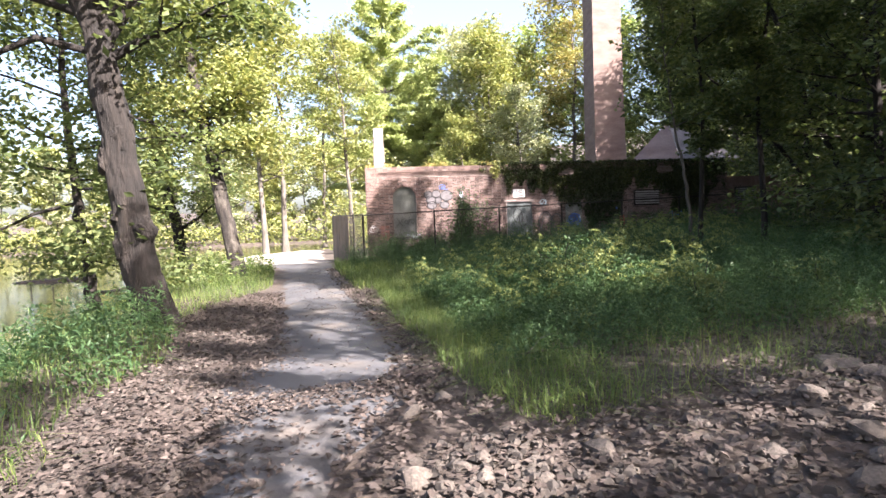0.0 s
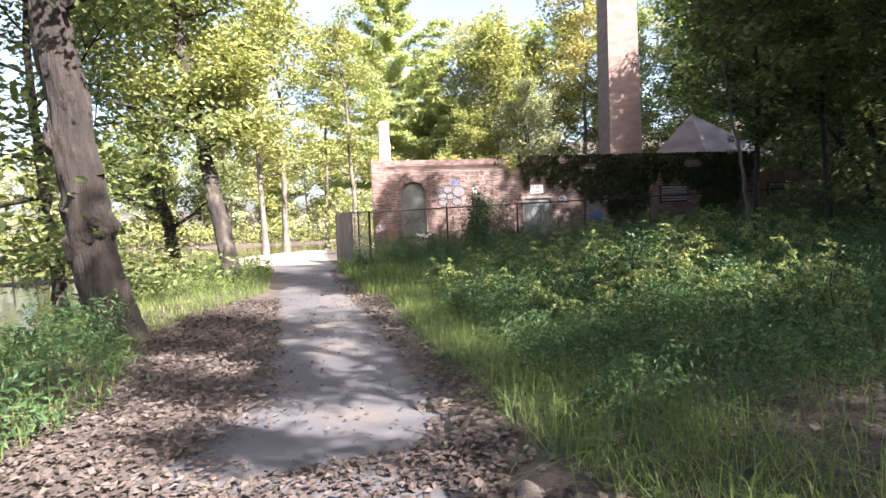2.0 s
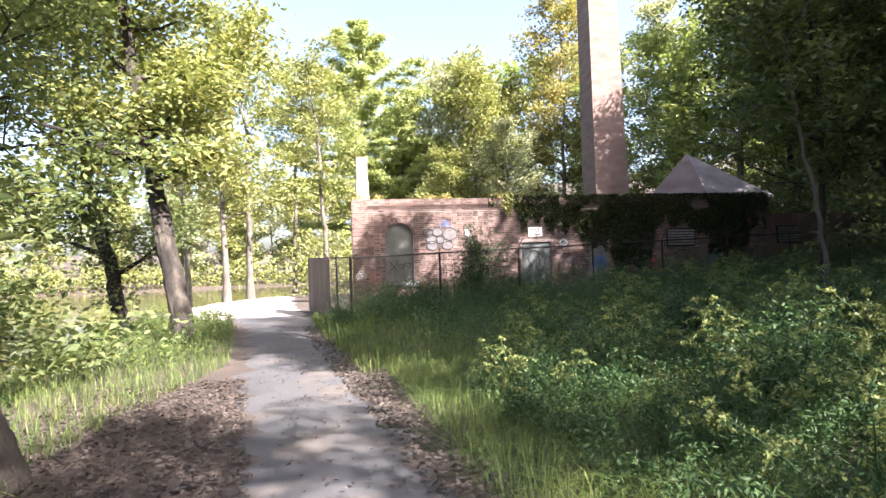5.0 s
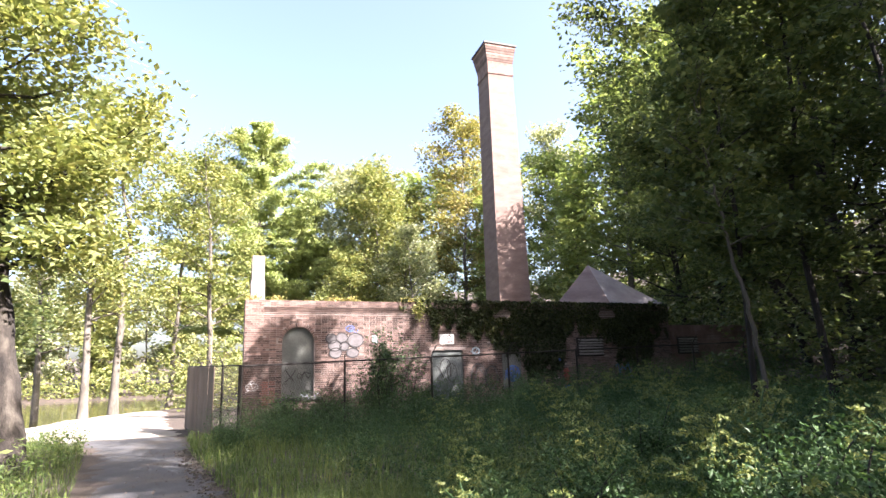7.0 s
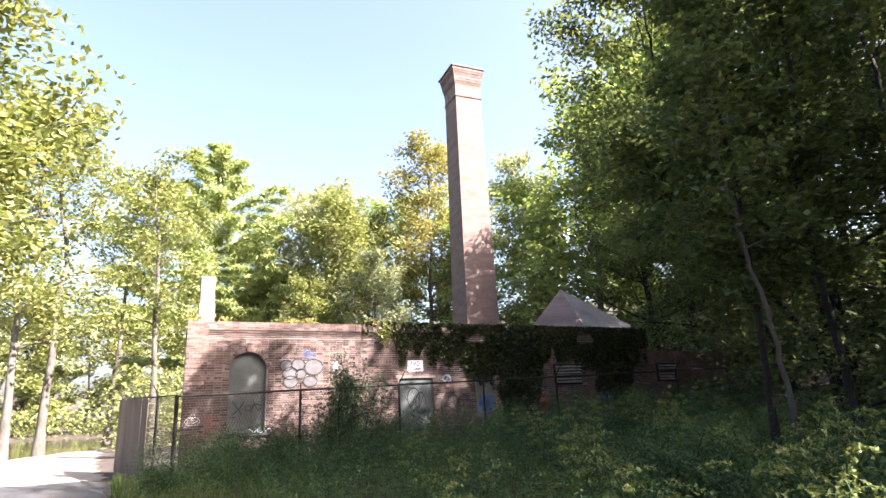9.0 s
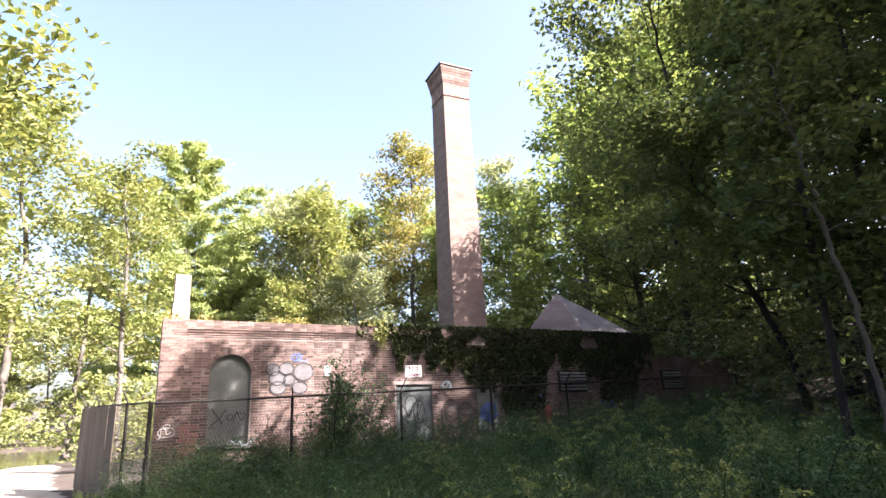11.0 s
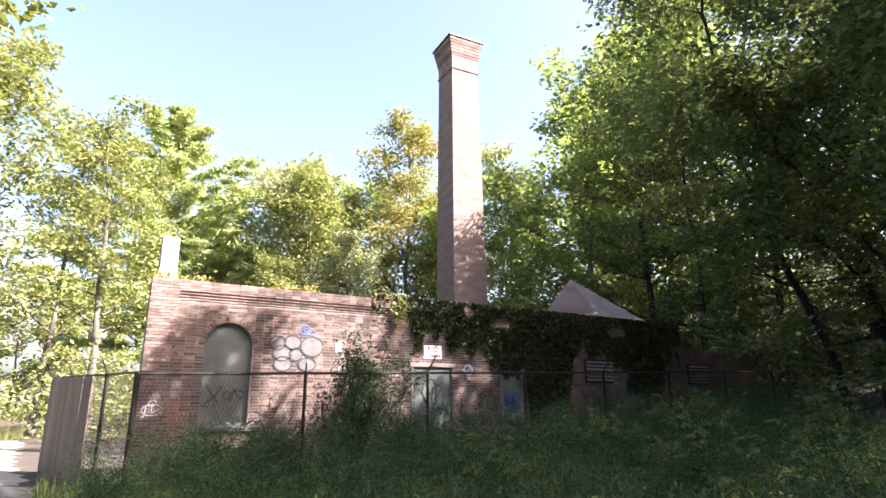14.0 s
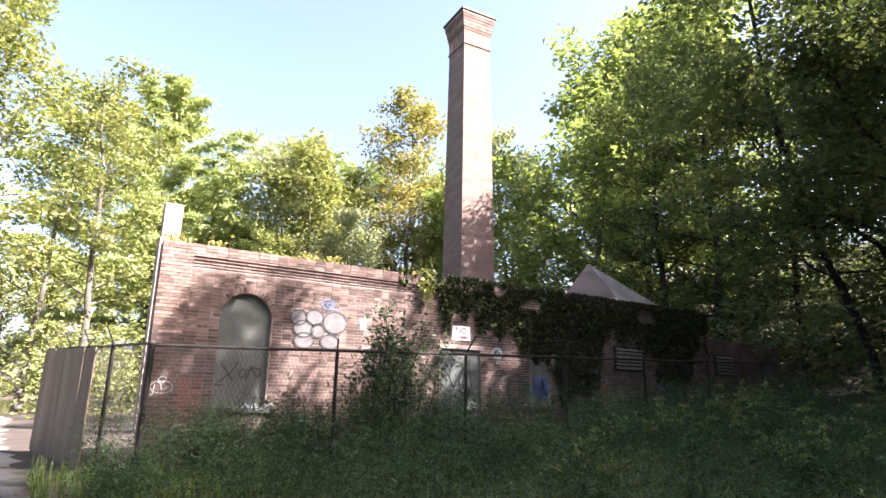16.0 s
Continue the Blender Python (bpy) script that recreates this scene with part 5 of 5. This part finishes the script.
child("mound", quick_mesh("mound", np.concatenate(rings), fi, M["earth"], True), isl)
pp = np.concatenate([rr_.normal(0, 1, (240, 3)) * np.array([0.28, 0.28, 0.35]) + np.array([1.0, 0, 0.75]), rr_.normal(0, 1, (260, 3)) * np.array([0.8, 0.4, 0.14]) + np.array([-0.2, 0, 0.25])])
v, f = leaf_cloud(pp, 0.16, rr_, 0.2, 0.5)
child("scrub", quick_mesh("scrub", v, f, M["leaf_green"]), isl)["kind"] = "stuff"
for px_ in (-1.05, -0.15):
    b = Build()
    b.tube([(px_, 0, 0.1), (px_ + 0.03, 0, 0.95)], [0.035, 0.03], 6)
    child("stake", b.mesh("stake", M["bark_pale"], True), isl)
log = thing("driftwood", "dark bare branch lying in the shallow water", "branch")
b = Build()
b.tube([(-9.6, 20.9, -0.36), (-9.0, 20.5, -0.42), (-8.3, 20.4, -0.36), (-7.9, 20.2, -0.3), (-7.5, 19.9, -0.42)], [0.02, 0.05, 0.06, 0.05, 0.03], 7)
child("limb", b.mesh("limb", M["bark"], True), log)
b = Build()
b.tube([(-8.1, 20.3, -0.33), (-7.95, 20.1, -0.1), (-7.7, 20.0, 0.05)], [0.04, 0.025, 0.012], 6)
child("limb", b.mesh("limb", M["bark"], True), log)

fallen = thing("fallen_branch", "pale bare branch fallen among the weeds", "branch")
b = Build()
b.tube([(0.1, 4.5, 0.07), (0.55, 4.6, 0.12), (1.0, 4.68, 0.12), (1.5, 4.85, 0.18)], [0.014, 0.013, 0.01, 0.005], 6)
child("limb", b.mesh("limb", M["bark_grey"], True), fallen)
b = Build()
b.tube([(0.55, 4.6, 0.12), (0.75, 4.82, 0.2), (1.0, 5.0, 0.22)], [0.009, 0.006, 0.003], 5)
child("twig", b.mesh("twig", M["bark_grey"], True), fallen)

# ---- bricks of the front wall ----
M["brick_red"] = rough_surface("scrubbed_red_brick", [(0.25, (0.1054, 0.04216, 0.0341)), (0.5, (0.155, 0.0682, 0.0558)), (0.75, (0.1984, 0.0992, 0.0806))], 2.6, 70.0, 0.92, 0.5, 0.006, None, 0.0, 0.25, 0.25)
rgb = np.random.default_rng(130)


PIER = PIER0


def course_offset(x, z):
    """How far a brick stands out of the wall's face."""
    if x < PIER or z > 3.575:
        return 0.05
    return max(0.0, 0.05 - 0.011 * (3.6 - z) / PITCH_Z) if z > 3.33 else 0.0


near_bricks, rest, red = [], Build(), Build()
for r_ in range(int((WTOP - WZ0) / PITCH_Z)):
    z0 = WZ0 + r_ * PITCH_Z
    z1 = min(z0 + PITCH_Z - 0.0105, WTOP)
    head = r_ % 6 == 5
    pitch = PITCH_X / 2 if head else PITCH_X
    x = WX0 - (pitch / 2 if r_ % 2 else 0.0)
    groove = 3.33 < (z0 + z1) / 2 < 3.575
    while x < WX1:
        a, c_ = max(x, WX0), min(x + pitch - 0.0105, WX1)
        if a < PIER - 0.005 < c_:
            c_ = PIER
            x = PIER + (0.0105 if z0 < 3.33 else 0.0)
        else:
            x += pitch
        if c_ - a < 0.03:
            continue
        mx, mz = (a + c_) / 2, (z0 + z1) / 2
        if in_window(mx, mz, 0.115) and mz > WIN[3] - 0.02:
            continue
        if WIN[2] - 0.1 < mz <= WIN[3] - 0.02:
            if a < WIN[1] and c_ > WIN[0]:
                if a < WIN[0] - 0.03:
                    c_ = WIN[0]
                elif c_ > WIN[1] + 0.03:
                    a = WIN[1]
                else:
                    continue
        if mz < DOOR[3] + 0.1 and a < DOOR[1] and c_ > DOOR[0]:
            if a < DOOR[0] - 0.03:
                c_ = DOOR[0]
            elif c_ > DOOR[1] + 0.03:
                a = DOOR[1]
            else:
                continue
        mx = (a + c_) / 2
        off = course_offset(mx, mz) + rgb.normal(0, 0.0025)
        if 0.0 < mx < 1.9 and 2.2 < mz < 3.75 and len(near_bricks) < 300:
            lo_z = z0 + (0.026 if groove and mx > PIER else 0.0)
            near_bricks.append((mx, (lo_z + z1) / 2, c_ - a, z1 - lo_z, off))
        else:
            tgt = red if (0.42 < mx < 0.85 and 0.75 < mz < 1.45 and rgb.random() < 0.8) else rest
            tgt.box(a, c_, WY - off, WY + 0.05, z0 + (0.026 if groove and mx > PIER else 0.0), z1)
child("brickwork", rest.mesh("brickwork", M["brick"]), building)["kind"] = "stuff"
child("scrubbed_bricks", red.mesh("scrubbed_bricks", M["brick_red"]), building, "bright red scrubbed bricks")["kind"] = "stuff"
unit = Build()
unit.box(-0.5, 0.5, 0.0, 1.0, -0.5, 0.5)
unit_mesh = unit.mesh("brick", M["brick"])
for mx, mz, w, h_, off in near_bricks:
    ob = child("brick", unit_mesh, building)
    ob.matrix_basis = Matrix.Translation((mx, WY - off, mz)) @ Matrix.Rotation(rgb.normal(0, 0.004), 4, "Y") @ Matrix.Diagonal((w, 0.05 + off, h_, 1))
# arch bricks on edge
vous = 25
for k in range(vous):
    a = math.pi * (k + 0.5) / vous
    ob = child("arch_brick", unit_mesh, building)
    ob.matrix_basis = Matrix.Translation((c0 + (r0 + 0.058) * math.cos(a), WY - 0.006, WIN[3] + (r0 + 0.058) * math.sin(a))) @ Matrix.Rotation(-a, 4, "Y") @ Matrix.Diagonal((0.108, 0.07, 0.052, 1))
